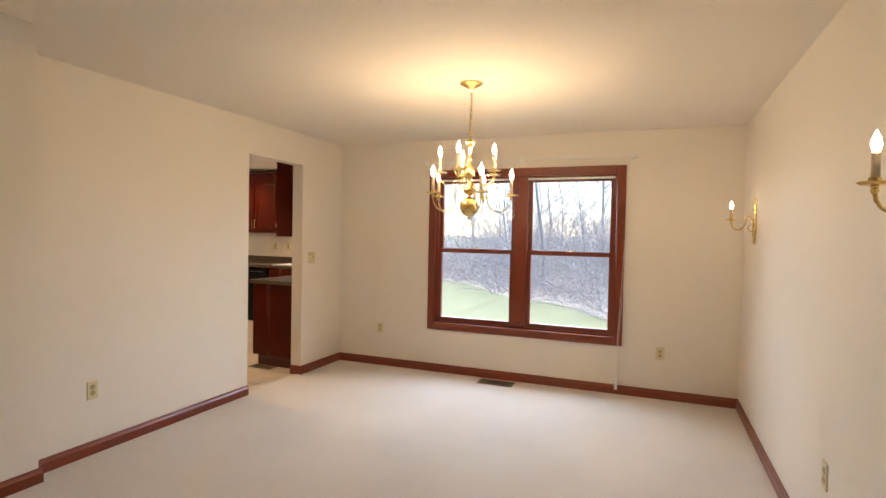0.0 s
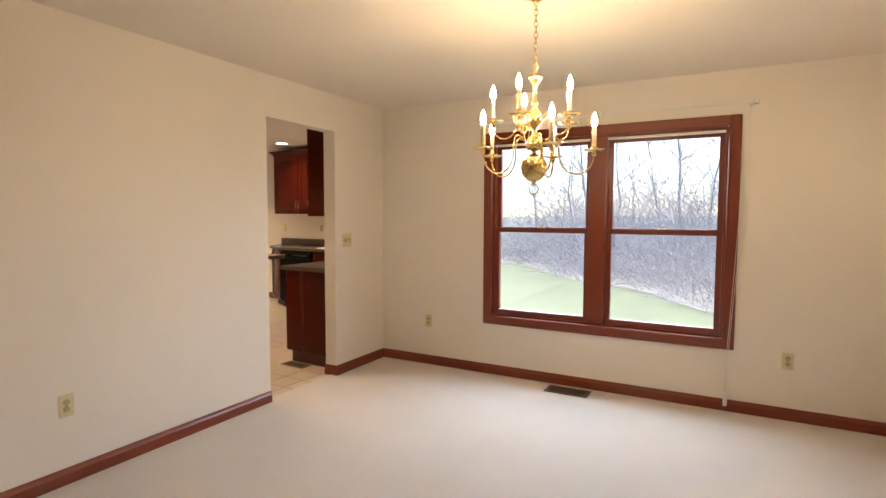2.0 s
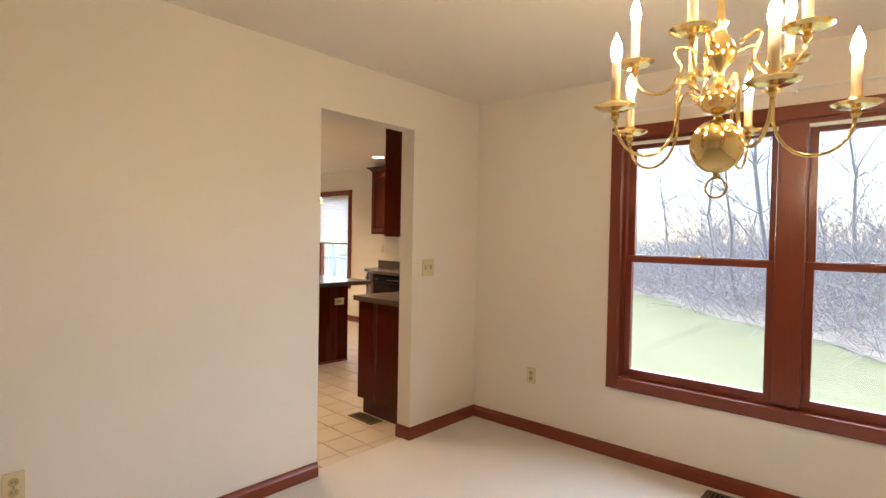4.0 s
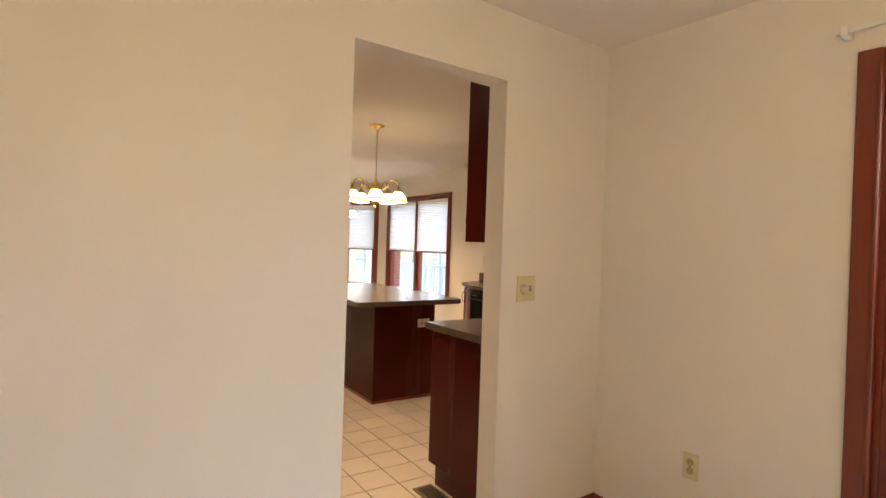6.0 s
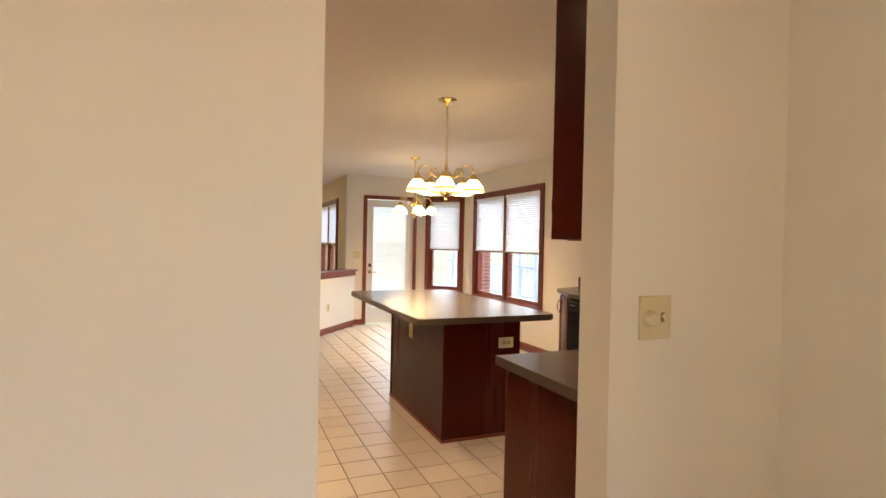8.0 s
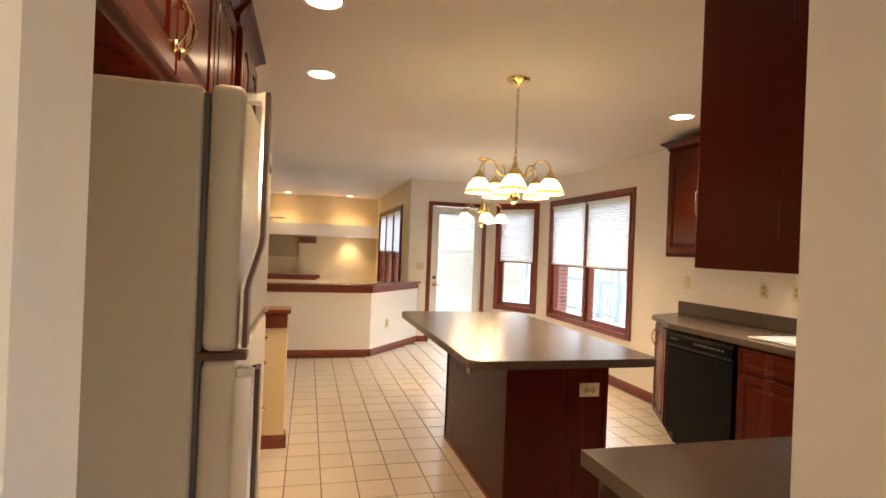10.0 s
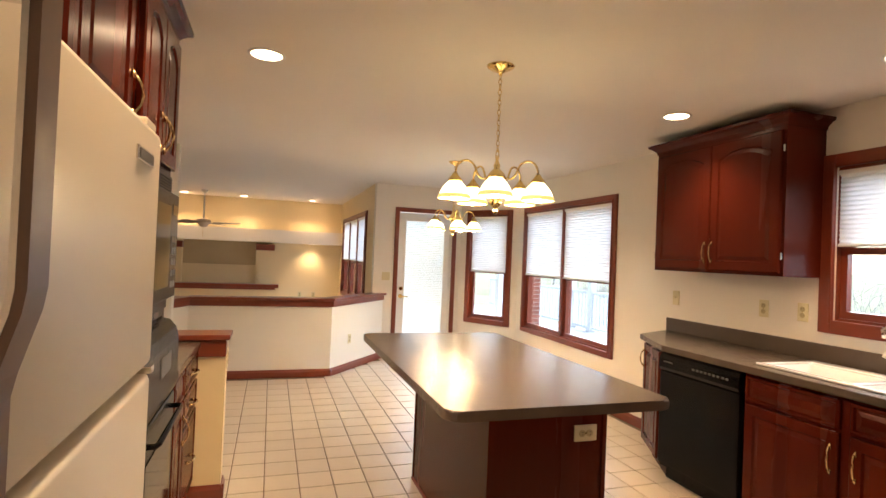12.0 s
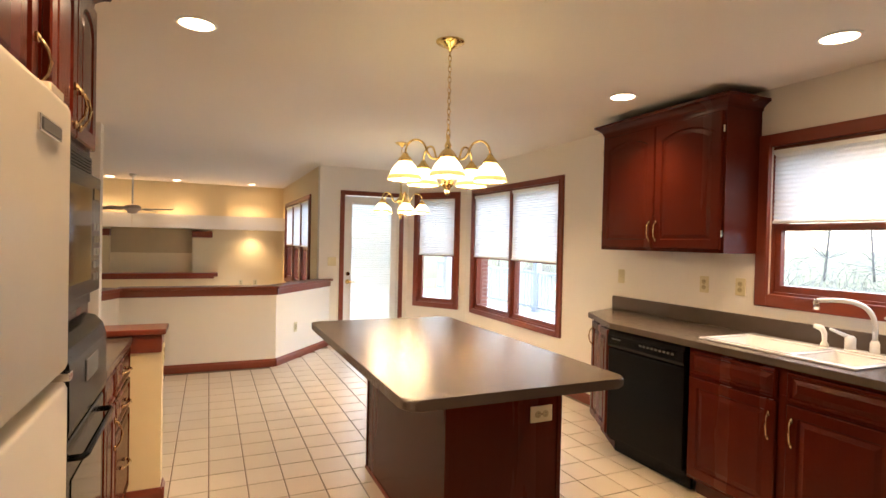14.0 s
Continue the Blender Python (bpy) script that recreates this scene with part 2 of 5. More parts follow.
def wall(name, p0, p1, thick, z0, z1, holes=(), material=None, label="", parent=None):
    """A wall whose seen face runs p0 to p1; it thickens to the left of that way. holes: (s0, s1, z0, z1) along it."""
    p0, p1 = Vector(p0), Vector(p1)
    d = (p1 - p0)
    L = d.length
    d.normalize()
    nrm = Vector((-d.y, d.x)) * thick
    ss = sorted({0.0, L, *[h[0] for h in holes], *[h[1] for h in holes]})
    zs = sorted({z0, z1, *[h[2] for h in holes], *[h[3] for h in holes]})
    solid = {}
    for i in range(len(ss) - 1):
        for j in range(len(zs) - 1):
            cs, cz = (ss[i] + ss[i + 1]) / 2, (zs[j] + zs[j + 1]) / 2
            solid[i, j] = not any(h[0] < cs < h[1] and h[2] < cz < h[3] for h in holes)
    bm = bmesh.new()
    cache = {}

    def v(i, j, k):
        if (i, j, k) not in cache:
            q = p0 + d * ss[i] + nrm * k
            cache[i, j, k] = bm.verts.new((q.x, q.y, zs[j]))
        return cache[i, j, k]

    for (i, j), s in solid.items():
        if not s:
            continue
        for k in (0, 1):
            bm.faces.new((v(i, j, k), v(i + 1, j, k), v(i + 1, j + 1, k), v(i, j + 1, k)))
        if not solid.get((i - 1, j)):
            bm.faces.new((v(i, j, 0), v(i, j, 1), v(i, j + 1, 1), v(i, j + 1, 0)))
        if not solid.get((i + 1, j)):
            bm.faces.new((v(i + 1, j, 0), v(i + 1, j, 1), v(i + 1, j + 1, 1), v(i + 1, j + 1, 0)))
        if not solid.get((i, j - 1)):
            bm.faces.new((v(i, j, 0), v(i, j, 1), v(i + 1, j, 1), v(i + 1, j, 0)))
        if not solid.get((i, j + 1)):
            bm.faces.new((v(i, j + 1, 0), v(i, j + 1, 1), v(i + 1, j + 1, 1), v(i + 1, j + 1, 0)))
    ob = link(name, bm, material or WALL)
    return tagged(ob, label or "cream painted drywall wall", "wall", kind="structure")


def run(name, p0, p1, prof, material, label, category="baseboard"):
    """A moulding along the floor plan from p0 to p1, standing proud to the right of that way. prof: (out, z) outline."""
    p0, p1 = Vector(p0), Vector(p1)
    d = (p1 - p0).normalized()
    n = Vector((d.y, -d.x))
    bm = bmesh.new()
    a, b = [], []
    for o, z in prof:
        q0, q1 = p0 + n * o, p1 + n * o
        a.append(bm.verts.new((q0.x, q0.y, z)))
        b.append(bm.verts.new((q1.x, q1.y, z)))
    k = len(prof)
    for i in range(k):
        bm.faces.new((a[i], a[(i + 1) % k], b[(i + 1) % k], b[i]))
    bm.faces.new(a[::-1])
    bm.faces.new(b)
    return tagged(link(name, bm, material), label, category, kind="structure")


BASE = [(0.001, 0.0), (0.017, 0.0), (0.017, 0.062), (0.011, 0.074), (0.007, 0.088), (0.001, 0.088)]

# ---- plan ----
H = 2.44
XR = 3.967            # dining wall with the sconces
YB = -6.6             # behind the walk
D0, D1, DH = -1.455, -0.705, 2.105   # passage to the kitchen
YS = 2.0              # kitchen window wall
YK = -2.2             # kitchen wall behind the refrigerator
XD = -7.35            # wall of the garden door
T = 0.12
HD = 2.41             # dining ceiling
# the kitchen wing is turned slightly about the passage to fit the camera path
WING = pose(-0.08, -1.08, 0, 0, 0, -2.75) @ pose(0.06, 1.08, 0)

# ---- large structure ----
wall("wall_dining_window", (0, 0), (XR, 0), 0.13, 0, H, [(1.08 + 0.05, 3.02 - 0.05, 0.45 + 0.05, 2.10 - 0.05)])
wall("wall_passage", (0, -3.2), (0, 0.14), T, 0, H, [(D0 + 3.2, D1 + 3.2, 0, DH)])
wall("wall_kitchen_east", (0, 0.1), (0, YS), T, 0, H)
wall("wall_stub", (0.11, YB), (0.11, -3.2), 0.23, 0, H)
wall("wall_sconces", (XR, 0.16), (XR, YB), T, 0, H)
wall("wall_back", (XR + T, YB), (-0.2, YB), T, 0, H)
SW0, SW1 = -2.36, -1.05   # window over the sink
BW0, BW1 = -6.38, -4.41   # broad window of the breakfast corner
wall("wall_sink", (-6.55, YS), (0.0, YS), 0.13, 0, H, [(SW0 + 6.55 + .03, SW1 + 6.55 - .03, 1.15, 2.10), (BW0 + 6.55 + 0.05, BW1 + 6.55 - 0.05, 0.52 + 0.05, 2.13 - 0.05)])
BAY0, BAY1 = Vector((XD, 1.45)), Vector((-6.55, YS))
BAYL = (BAY1 - BAY0).length
wall("wall_bay", BAY0, BAY1, 0.13, 0, H, [(0.18, BAYL - 0.16, 0.56, 2.08)])
wall("wall_garden_door", (XD, 0.18), (XD, 1.45), 0.13, 0, H, [(0.34, 1.14, 0, 2.06)])
wall("wall_kitchen_back", (0.02, YK), (-5.85, YK), T, 0, H)
wall("wall_kitchen_end", (-5.73, -2.32), (-5.73, -2.075), 0.13, 0, H)
# family room beyond the half walls
wall("wall_family_window", (-11.2, 0.18), (XD - 0.16, 0.18), 0.13, 0, H, [(0.55, 3.15, 0.66, 2.06)], material=LAMPLIT, label="family room wall, warm lamp light put into its yellow colour")
wall("wall_family_far", (-11.2, -6.4), (-11.2, 0.34), T, 0, H, material=LAMPLIT, label="family room wall, warm lamp light put into its yellow colour")
wall("wall_family_south", (-5.73, -6.4), (-11.32, -6.4), T, 0, H, material=LAMPLIT, label="family room wall, warm lamp light put into its yellow colour")
wall("wall_family_near", (-5.85, YK - T), (-5.85, -6.4), T, 0, H, material=LAMPLIT, label="family room wall, warm lamp light put into its yellow colour")

bm = bmesh.new()
box(bm, -0.06, XR, YB, 0.0, -0.12, 0.005)
tagged(link("floor_dining", bm, CARPET), "cream cut-pile carpet, faintly trodden", "carpet", kind="structure")
bm = bmesh.new()
prism(bm, [(0.02, YK), (0.02, YS), (-6.55, YS), (XD, 1.45), (XD, 0.18), (-6.45, -0.45), (-6.45, -2.0), (-5.85, YK)], -0.135, -0.006)
tagged(link("floor_kitchen", bm, GROUT), "brown grout bed of the kitchen tile floor", "floor", kind="structure")
bm = bmesh.new()
box(bm, -11.2, -5.85, -6.4, 0.18, -0.13, -0.02)
tagged(link("floor_family", bm, CARPET), "beige carpet of the sunken family room", "carpet", kind="structure")
bm = bmesh.new()
box(bm, -0.06, XR + T, YB - T, 0.16, HD, HD + 0.14)
tagged(link("ceiling_dining", bm, CEIL), "smooth cream painted ceiling", "ceiling", kind="structure")
bm = bmesh.new()
prism(bm, [(0.03, YK - T), (0.03, YS + 0.16), (-6.6, YS + 0.16), (-7.55, 1.5), (-7.55, 0.34), (-11.35, 0.34), (-11.35, -6.55), (-5.7, -6.55), (-5.7, YK - T)], H, H + 0.14)
tagged(link("ceiling_kitchen", bm, CEIL), "smooth cream painted ceiling", "ceiling", kind="structure")
bm = B(0.11, 0.82, -4.3, -3.64, 2.29, HD - 0.002)
tagged(link("wall_header", bm, WALL), "boxed ceiling soffit, cream painted", "wall", kind="structure")

# baseboards
BL = "low dark mahogany baseboard with a moulded top"
run("baseboard_window", (0, 0), (XR, 0), BASE, MAHOG_H, BL)
run("baseboard_passage_far", (0, D1), (0, 0), BASE, MAHOG_H, BL)
run("baseboard_passage_near", (0, -3.2), (0, D0), BASE, MAHOG_H, BL)
run("baseboard_stub", (0.11, YB), (0.11, -3.2 + 0.017), BASE, MAHOG_H, BL)
run("baseboard_sconces", (XR, 0), (XR, YB), BASE, MAHOG_H, BL)
run("baseboard_jamb", (-T, D1), (0.017, D1), BASE, MAHOG_H, BL)
run("baseboard_kitchen_window", (-6.55, YS), (-3.6, YS), BASE, MAHOG_H, BL)
run("baseboard_bay", BAY0, BAY1, BASE, MAHOG_H, BL)
run("baseboard_door_a", (XD, 0.3), (XD, 0.46), BASE, MAHOG_H, BL)


# half walls with wooden caps
def half_wall(name, pts, height, thick, cap, label, paint=None):
    """A low wall along pts with a moulded wooden cap; the seen face is to the right of the way."""
    root = thing(name, label, "half wall", kind="structure")
    for a, b in zip(pts, pts[1:]):
        a, b = Vector(a), Vector(b)
        d = (b - a).normalized()
        n = Vector((-d.y, d.x)) * thick
        bm = bmesh.new()
        prism(bm, [tuple(a), tuple(b), tuple(b + n), tuple(a + n)], 0, height - cap)
        part("wall_body", bm, paint or WALL, root)
        e, o = d * 0.02, Vector((d.y, -d.x)) * 0.045
        bm = bmesh.new()
        prism(bm, [tuple(a + o - e), tuple(b + o + e), tuple(b + n - o + e), tuple(a + n - o - e)], height - 0.03, height, bevel=0.006)
        part("cap", bm, MAHOG_H, root, "dark mahogany cap rail")
        o2 = Vector((d.y, -d.x)) * 0.018
        bm = bmesh.new()
        prism(bm, [tuple(a + o2), tuple(b + o2), tuple(b + n - o2), tuple(a + n - o2)], height - cap - 0.03, height - 0.031, bevel=0.01)
        part("moulding", bm, MAHOG_H, root, "dark mahogany bed moulding")
    return root


HW = [(-7.34, 0.33), (-6.33, -0.475), (-6.33, -2.0), (-5.86, -2.2)]
half_wall("half_wall_family", HW[::-1], 0.905, 0.12, 0.07, "cream half wall with a mahogany cap rail")
for a, b in zip(HW[::-1], HW[::-1][1:]):
    run("baseboard_half_wall", a, b, BASE, MAHOG_H, BL)
half_wall("half_wall_range", [(-3.36, YK), (-3.36, -1.40)], 0.95, 0.12, 0.1, "short half wall, lamp warmth put into its yellow-tan colour, with a mahogany cap", LAMPLIT)
run("baseboard_range_wall", (-3.36, YK), (-3.36, -1.38), BASE, MAHOG_H, BL)
run("baseboard_range_end", (-3.36 + .017, -1.40), (-3.48, -1.40), BASE, MAHOG_H, BL)


# ---- windows and doors ----
def sash(root, x0, x1, z0, z1, y, w, name):
    bm = bmesh.new()
    t = 0.018
    box(bm, x0, x0 + w, y - t, y + t, z0, z1)
    box(bm, x1 - w, x1, y - t, y + t, z0, z1)
    box(bm, x0 + w, x1 - w, y - t, y + t, z0, z0 + w * 1.1)
    box(bm, x0 + w, x1 - w, y - t, y + t, z1 - w, z1)
    s = part(name, bm, MAHOG, root, "stained wooden sash frame")
    g = part("pane", B(x0 + w, x1 - w, y - 0.003, y + 0.003, z0 + w * 1.1, z1 - w), GLASS, s, "clear glass pane")
    g.visible_shadow = False
    return s


def window(name, label, m, width, z0, z1, units=1, shade=0.0, casing=0.07, mull=0.09, depth=0.12, meet=None, locks=True, shade_units=True):
    """Double-hung window. Local x along the wall, y outwards, z from the floor; casing included in width and heights."""
    root = thing(name, label, "window", m, kind="structure")
    c = casing
    # moulded casing
    for n, a in (("casing_side", (0, c, -0.022, 0.012, z0, z1)), ("casing_side", (width - c, width, -0.022, 0.012, z0, z1)),
                 ("casing_head", (c, width - c, -0.022, 0.012, z1 - c, z1)), ("casing_sill", (c, width - c, -0.026, 0.012, z0, z0 + c))):
        part(n, B(*a, bevel=0.006), MAHOG if "side" in n else MAHOG_H, root)
    q = c * 0.72
    part("casing_bead", B(c - 0.012, c + 0.002, -0.032, -0.02, z0 + q, z1 - q, bevel=0.004), MAHOG, root)
    part("casing_bead", B(width - c - 0.002, width - c + 0.012, -0.032, -0.02, z0 + q, z1 - q, bevel=0.004), MAHOG, root)
    # jamb liner
    for n, a in (("jamb", (c - 0.02, c + 0.02, 0.013, depth, z0 + c, z1 - c)), ("jamb", (width - c - 0.02, width - c + 0.02, 0.013, depth, z0 + c, z1 - c)),
                 ("head_jamb", (c + 0.02, width - c - 0.02, 0.013, depth, z1 - c - 0.02, z1 - c + 0.02)), ("stool", (c + 0.02, width - c - 0.02, 0.013, depth + 0.03, z0 + c - 0.02, z0 + c + 0.015))):
        part(n, B(*a), MAHOG if n == "jamb" else MAHOG_H, root)
    inner = width - 2 * c - 0.04
    uw = (inner - mull * (units - 1)) / units
    zb, zt = z0 + c + 0.016, z1 - c - 0.021
    zm = meet if meet else (zb + zt) / 2
    for u in range(units):
        a = c + 0.02 + u * (uw + mull)
        b = a + uw
        if u:
            part("mullion", B(a - mull, a, -0.012, depth, zb, zt, bevel=0.004), MAHOG, root)
        sash(root, a + 0.001, b - 0.001, zb, zm + 0.018, 0.040, 0.038, "lower_sash")
        sash(root, a + 0.001, b - 0.001, zm - 0.018, zt, 0.080, 0.038, "upper_sash")
        if locks:
            bm = bmesh.new()
            cx = (a + b) / 2
            box(bm, cx - 0.03, cx + 0.03, 0.025, 0.055, zm + 0.0185, zm + 0.026, bevel=0.002)
            tube(bm, [(cx - 0.012, 0.035, zm + 0.03), (cx + 0.02, 0.03, zm + 0.034), (cx + 0.045, 0.025, zm + 0.03)], 0.006, 6)
            part("sash_lock", bm, ANTIQUE, root, "small bronze sash lock")
    if shade:
        spans = [(c + 0.022 + u * (uw + mull), c + 0.018 + u * (uw + mull) + uw) for u in range(units)] if shade_units else [(c + 0.022, width - c - 0.022)]
        for a, b in spans:
            bm = bmesh.new()
            top, bot = zt - 0.03, shade
            k = max(6, int((top - bot) / 0.027))
            prev = None
            for i in range(2 * k + 1):
                z = top - (top - bot) * i / (2 * k)
                y = 0.0 + (0.006 if i % 2 else -0.003)
                row = [bm.verts.new((a, y, z)), bm.verts.new((b, y, z))]
                if prev:
                    bm.faces.new((prev[0], prev[1], row[1], row[0]))
                prev = row
            sh = part("pleated_shade", bm, FABRIC, root, "white pleated fabric shade, half lowered")
            part("head_rail", B(a, b, -0.018, 0.02, top, top + 0.028, bevel=0.003), WHITE, sh)
            part("bottom_rail", B(a, b, -0.014, 0.016, bot - 0.016, bot, bevel=0.003), WHITE, sh)
    return root


win_dining = window("window_dining", "twin double-hung window in red-brown stained wood", pose(1.08, 0, 0), 1.94, 0.45, 2.10, units=2, meet=1.275, casing=0.075, mull=0.13)
win_sink = window("window_sink", "wooden window over the sink with a half-lowered pleated shade", pose(SW0 - 0.05, YS, 0), SW1 - SW0 + 0.1, 1.09, 2.155, units=1, shade=1.62, casing=0.078, meet=1.58, locks=False)
win_nook = window("window_nook", "broad twin wooden window with white pleated shades half lowered", pose(BW0, YS, 0), BW1 - BW0, 0.52, 2.13, units=2, shade=1.27, casing=0.06, mull=0.05, meet=1.26, locks=False)
_d = (BAY1 - BAY0).normalized()
_o = BAY0 + _d * 0.12
win_bay = window("window_bay", "narrow wooden window with a white shade half lowered", pose(_o.x, _o.y, 0, 0, 0, math.degrees(math.atan2(_d.y, _d.x))), BAYL - 0.22, 0.52, 2.13, units=1, shade=1.27, casing=0.07, meet=1.26)
win_family = window("window_family", "triple dark wooden window with raised shades", pose(-10.7, 0.18, 0), 2.7, 0.62, 2.10, units=3, shade=1.33, casing=0.06, mull=0.09, meet=1.29, locks=False)

# garden door
def garden_door():
    root = thing("door_garden", "white closed garden door with a full-length blind and brass lever", "door", pose(XD, 0.46, 0, 0, 0, 90), kind="structure")
    # local x along the wall, y outwards
    w = 0.92
    for n, a in (("casing", (0, 0.06, -0.02, 0.012, 0, 2.12)), ("casing", (w - 0.06, w, -0.02, 0.012, 0, 2.12)), ("casing_head", (0.06, w - 0.06, -0.02, 0.012, 2.06, 2.12))):
        part(n, B(*a, bevel=0.005), MAHOG, root)
    part("jamb", B(0.062, 0.085, 0.013, 0.125, 0, 2.058), WHITE, root)
    part("jamb", B(w - 0.085, w - 0.062, 0.013, 0.125, 0, 2.058), WHITE, root)
    slab = bmesh.new()
    box(slab, 0.088, 0.165, 0.03, 0.075, 0.012, 2.05)
    box(slab, w - 0.165, w - 0.088, 0.03, 0.075, 0.012, 2.05)
    box(slab, 0.165, w - 0.165, 0.03, 0.075, 1.95, 2.05)
    box(slab, 0.165, w - 0.165, 0.03, 0.075, 0.012, 0.26)
    leaf = part("door_leaf", slab, DOORW, root, "white painted door leaf")
    g = part("pane", B(0.165, w - 0.165, 0.055, 0.061, 0.26, 1.95), GLASS, leaf)
    g.visible_shadow = False
    bm = bmesh.new()
    for k in range(66):
        z = 0.27 + k * 0.0254
        v = [bm.verts.new(p) for p in ((0.17, 0.036, z), (w - 0.17, 0.036, z), (w - 0.17, 0.05, z + 0.022), (0.17, 0.05, z + 0.022))]
        bm.faces.new(v)
    part("blind", bm, FABRIC, leaf, "closed white blind")
    bead = bmesh.new()
    box(bead, 0.155, 0.175, 0.02, 0.03, 0.25, 1.96)
    box(bead, w - 0.175, w - 0.155, 0.02, 0.03, 0.25, 1.96)
    box(bead, 0.175, w - 0.175, 0.02, 0.03, 1.94, 1.96)
    box(bead, 0.175, w - 0.175, 0.02, 0.03, 0.25, 0.27)
    part("glazing_bead", bead, DOORW, leaf)
    bm = bmesh.new()
    tube(bm, [(0.125, 0.03, 0.97), (0.125, 0.005, 0.97)], 0.027, 16)
    part("deadbolt", bm, BRASS, leaf, "round brass deadbolt")
    bm = bmesh.new()
    tube(bm, [(0.125, 0.03, 0.86), (0.125, 0.02, 0.86)], 0.03, 16)
    tube(bm, [(0.125, 0.02, 0.86), (0.125, -0.02, 0.86), (0.15, -0.028, 0.86), (0.22, -0.026, 0.857)], 0.009, 8)
    part("lever", bm, BRASS, leaf, "brass lever handle", True)


garden_door()


# ---- electrical plates ----
def plate(name, label, m, w=0.07, h=0.115, kind_="outlet", group="outlets"):
    """Wall plate in local x (along), z (up), standing out along -y."""
    root = thing(name, label, "outlet" if kind_ == "outlet" else "switch", m, group)
    part("cover", B(-w / 2, w / 2, -0.006, 0.001, -h / 2, h / 2, bevel=0.0025), PLASTIC, root)
    if kind_ == "outlet":
        for s in (-1, 1):
            c = (0, s * h * 0.17) if h > w else (s * w * 0.17, 0)
            bm = bmesh.new()
            tube(bm, [(c[0], -0.005, c[1]), (c[0], -0.009, c[1])], 0.0165, 14)
            sock = part("socket", bm, SOCKET, root, "darker ivory socket face")
            bm = bmesh.new()
            for d in (-0.006, 0.006):
                if h > w:
                    box(bm, c[0] + d - 0.0013, c[0] + d + 0.0013, -0.0098, -0.0088, c[1] - 0.002, c[1] + 0.007)
                else:
                    box(bm, c[0] - 0.002, c[0] + 0.007, -0.0098, -0.0088, c[1] + d - 0.0013, c[1] + d + 0.0013)
            part("slot_shade_bars", bm, PLASTIC_D, sock)
        part("screw", B(-0.003, 0.003, -0.008, -0.005, -0.003, 0.003), ANTIQUE, root)
    elif kind_ == "dimmer":
        bm = bmesh.new()
        tube(bm, [(-0.024, -0.005, 0), (-0.024, -0.012, 0), (-0.024, -0.028, 0), (-0.024, -0.031, 0)], [0.021, 0.02, 0.018, 0.014], 20)
        part("dimmer_knob", bm, PLASTIC, root, "round ivory dimmer knob", True)
        part("toggle_slot_shade", B(0.018, 0.03, -0.0075, -0.005, -0.013, 0.013), PLASTIC_D, root)
        part("toggle", B(0.0195, 0.0285, -0.018, -0.007, 0.0, 0.009, bevel=0.001), PLASTIC, root)
        for sx in (-0.024, 0.024):
            for sz in (-0.04, 0.04):
                part("screw", B(sx - 0.003, sx + 0.003, -0.0068, -0.005, sz - 0.003, sz + 0.003, bevel=0.0008), PLASTIC, root)
    else:
        n = 2 if w > 0.1 else 1
        for k in range(n):
            cx = (k - (n - 1) / 2) * 0.046
            part("toggle", B(cx - 0.005, cx + 0.005, -0.018, -0.005, -0.002, 0.01, bevel=0.001), PLASTIC, root)
    return root


OUT = "ivory duplex wall outlet"
plate("wall_outlet", OUT + " above the dining baseboard", pose(0.518, 0, 0.412))
plate("wall_outlet", OUT + " beside the dining window", pose(3.344, 0, 0.412))
plate("wall_outlet", OUT + " above the dining baseboard", pose(0, -2.823, 0.412, 0, 0, 90))
plate("wall_outlet", OUT + " under the sconces", pose(XR, -2.42, 0.45, 0, 0, -90))
plate("dimmer_switch", "ivory two-gang dimmer and toggle switch by the passage", pose(0, -0.55, 1.175, 0, 0, 90), 0.115, 0.118, "dimmer", "switches")
plate("wall_switch", "ivory two-gang switch beside the garden door", pose(XD, 0.36, 1.14, 0, 0, 90), 0.115, 0.115, "switch", "switches")
plate("wall_switch", "ivory switch over the backsplash", pose(-3.60, YS, 1.19), 0.07, 0.115, "switch", "switches")
plate("wall_outlet", OUT + " over the backsplash", pose(-2.79, YS, 1.19))
plate("wall_outlet", OUT + " beside the sink window", pose(-2.515, YS, 1.195))


# ---- registers ----
def register(label, x0, x1, y0, y1, z):
    root = thing("floor_register", label, "vent", pose((x0 + x1) / 2, (y0 + y1) / 2, z), "floor registers")
    w, d = (x1 - x0) / 2, (y1 - y0) / 2
    bm = bmesh.new()
    box(bm, -w, w, -d, -d + 0.018, 0, 0.006)
    box(bm, -w, w, d - 0.018, d, 0, 0.006)
    box(bm, -w, -w + 0.02, -d + 0.018, d - 0.018, 0, 0.006)
    box(bm, w - 0.02, w, -d + 0.018, d - 0.018, 0, 0.006)
    part("frame", bm, VENTM, root)
    # No open duct below: a dark sheet paints its shade under the slats.
    part("duct_shade_sheet", B(-w + 0.02, w - 0.02, -d + 0.018, d - 0.018, 0.0, 0.001), DARK, root)
    n = 14
    for k in range(n):
        x = -w + 0.02 + (2 * w - 0.04) * (k + 0.5) / n
        part("slat", B(x - 0.0035, x + 0.0035, -d + 0.018, d - 0.018, 0.001, 0.005), VENTM, root)


register("bronze metal floor register set in the carpet", 1.71, 2.05, -0.235, -0.07, 0.005)
register("brown metal floor register in the tile", -0.68, -0.40, -0.72, -0.60, 0.002)


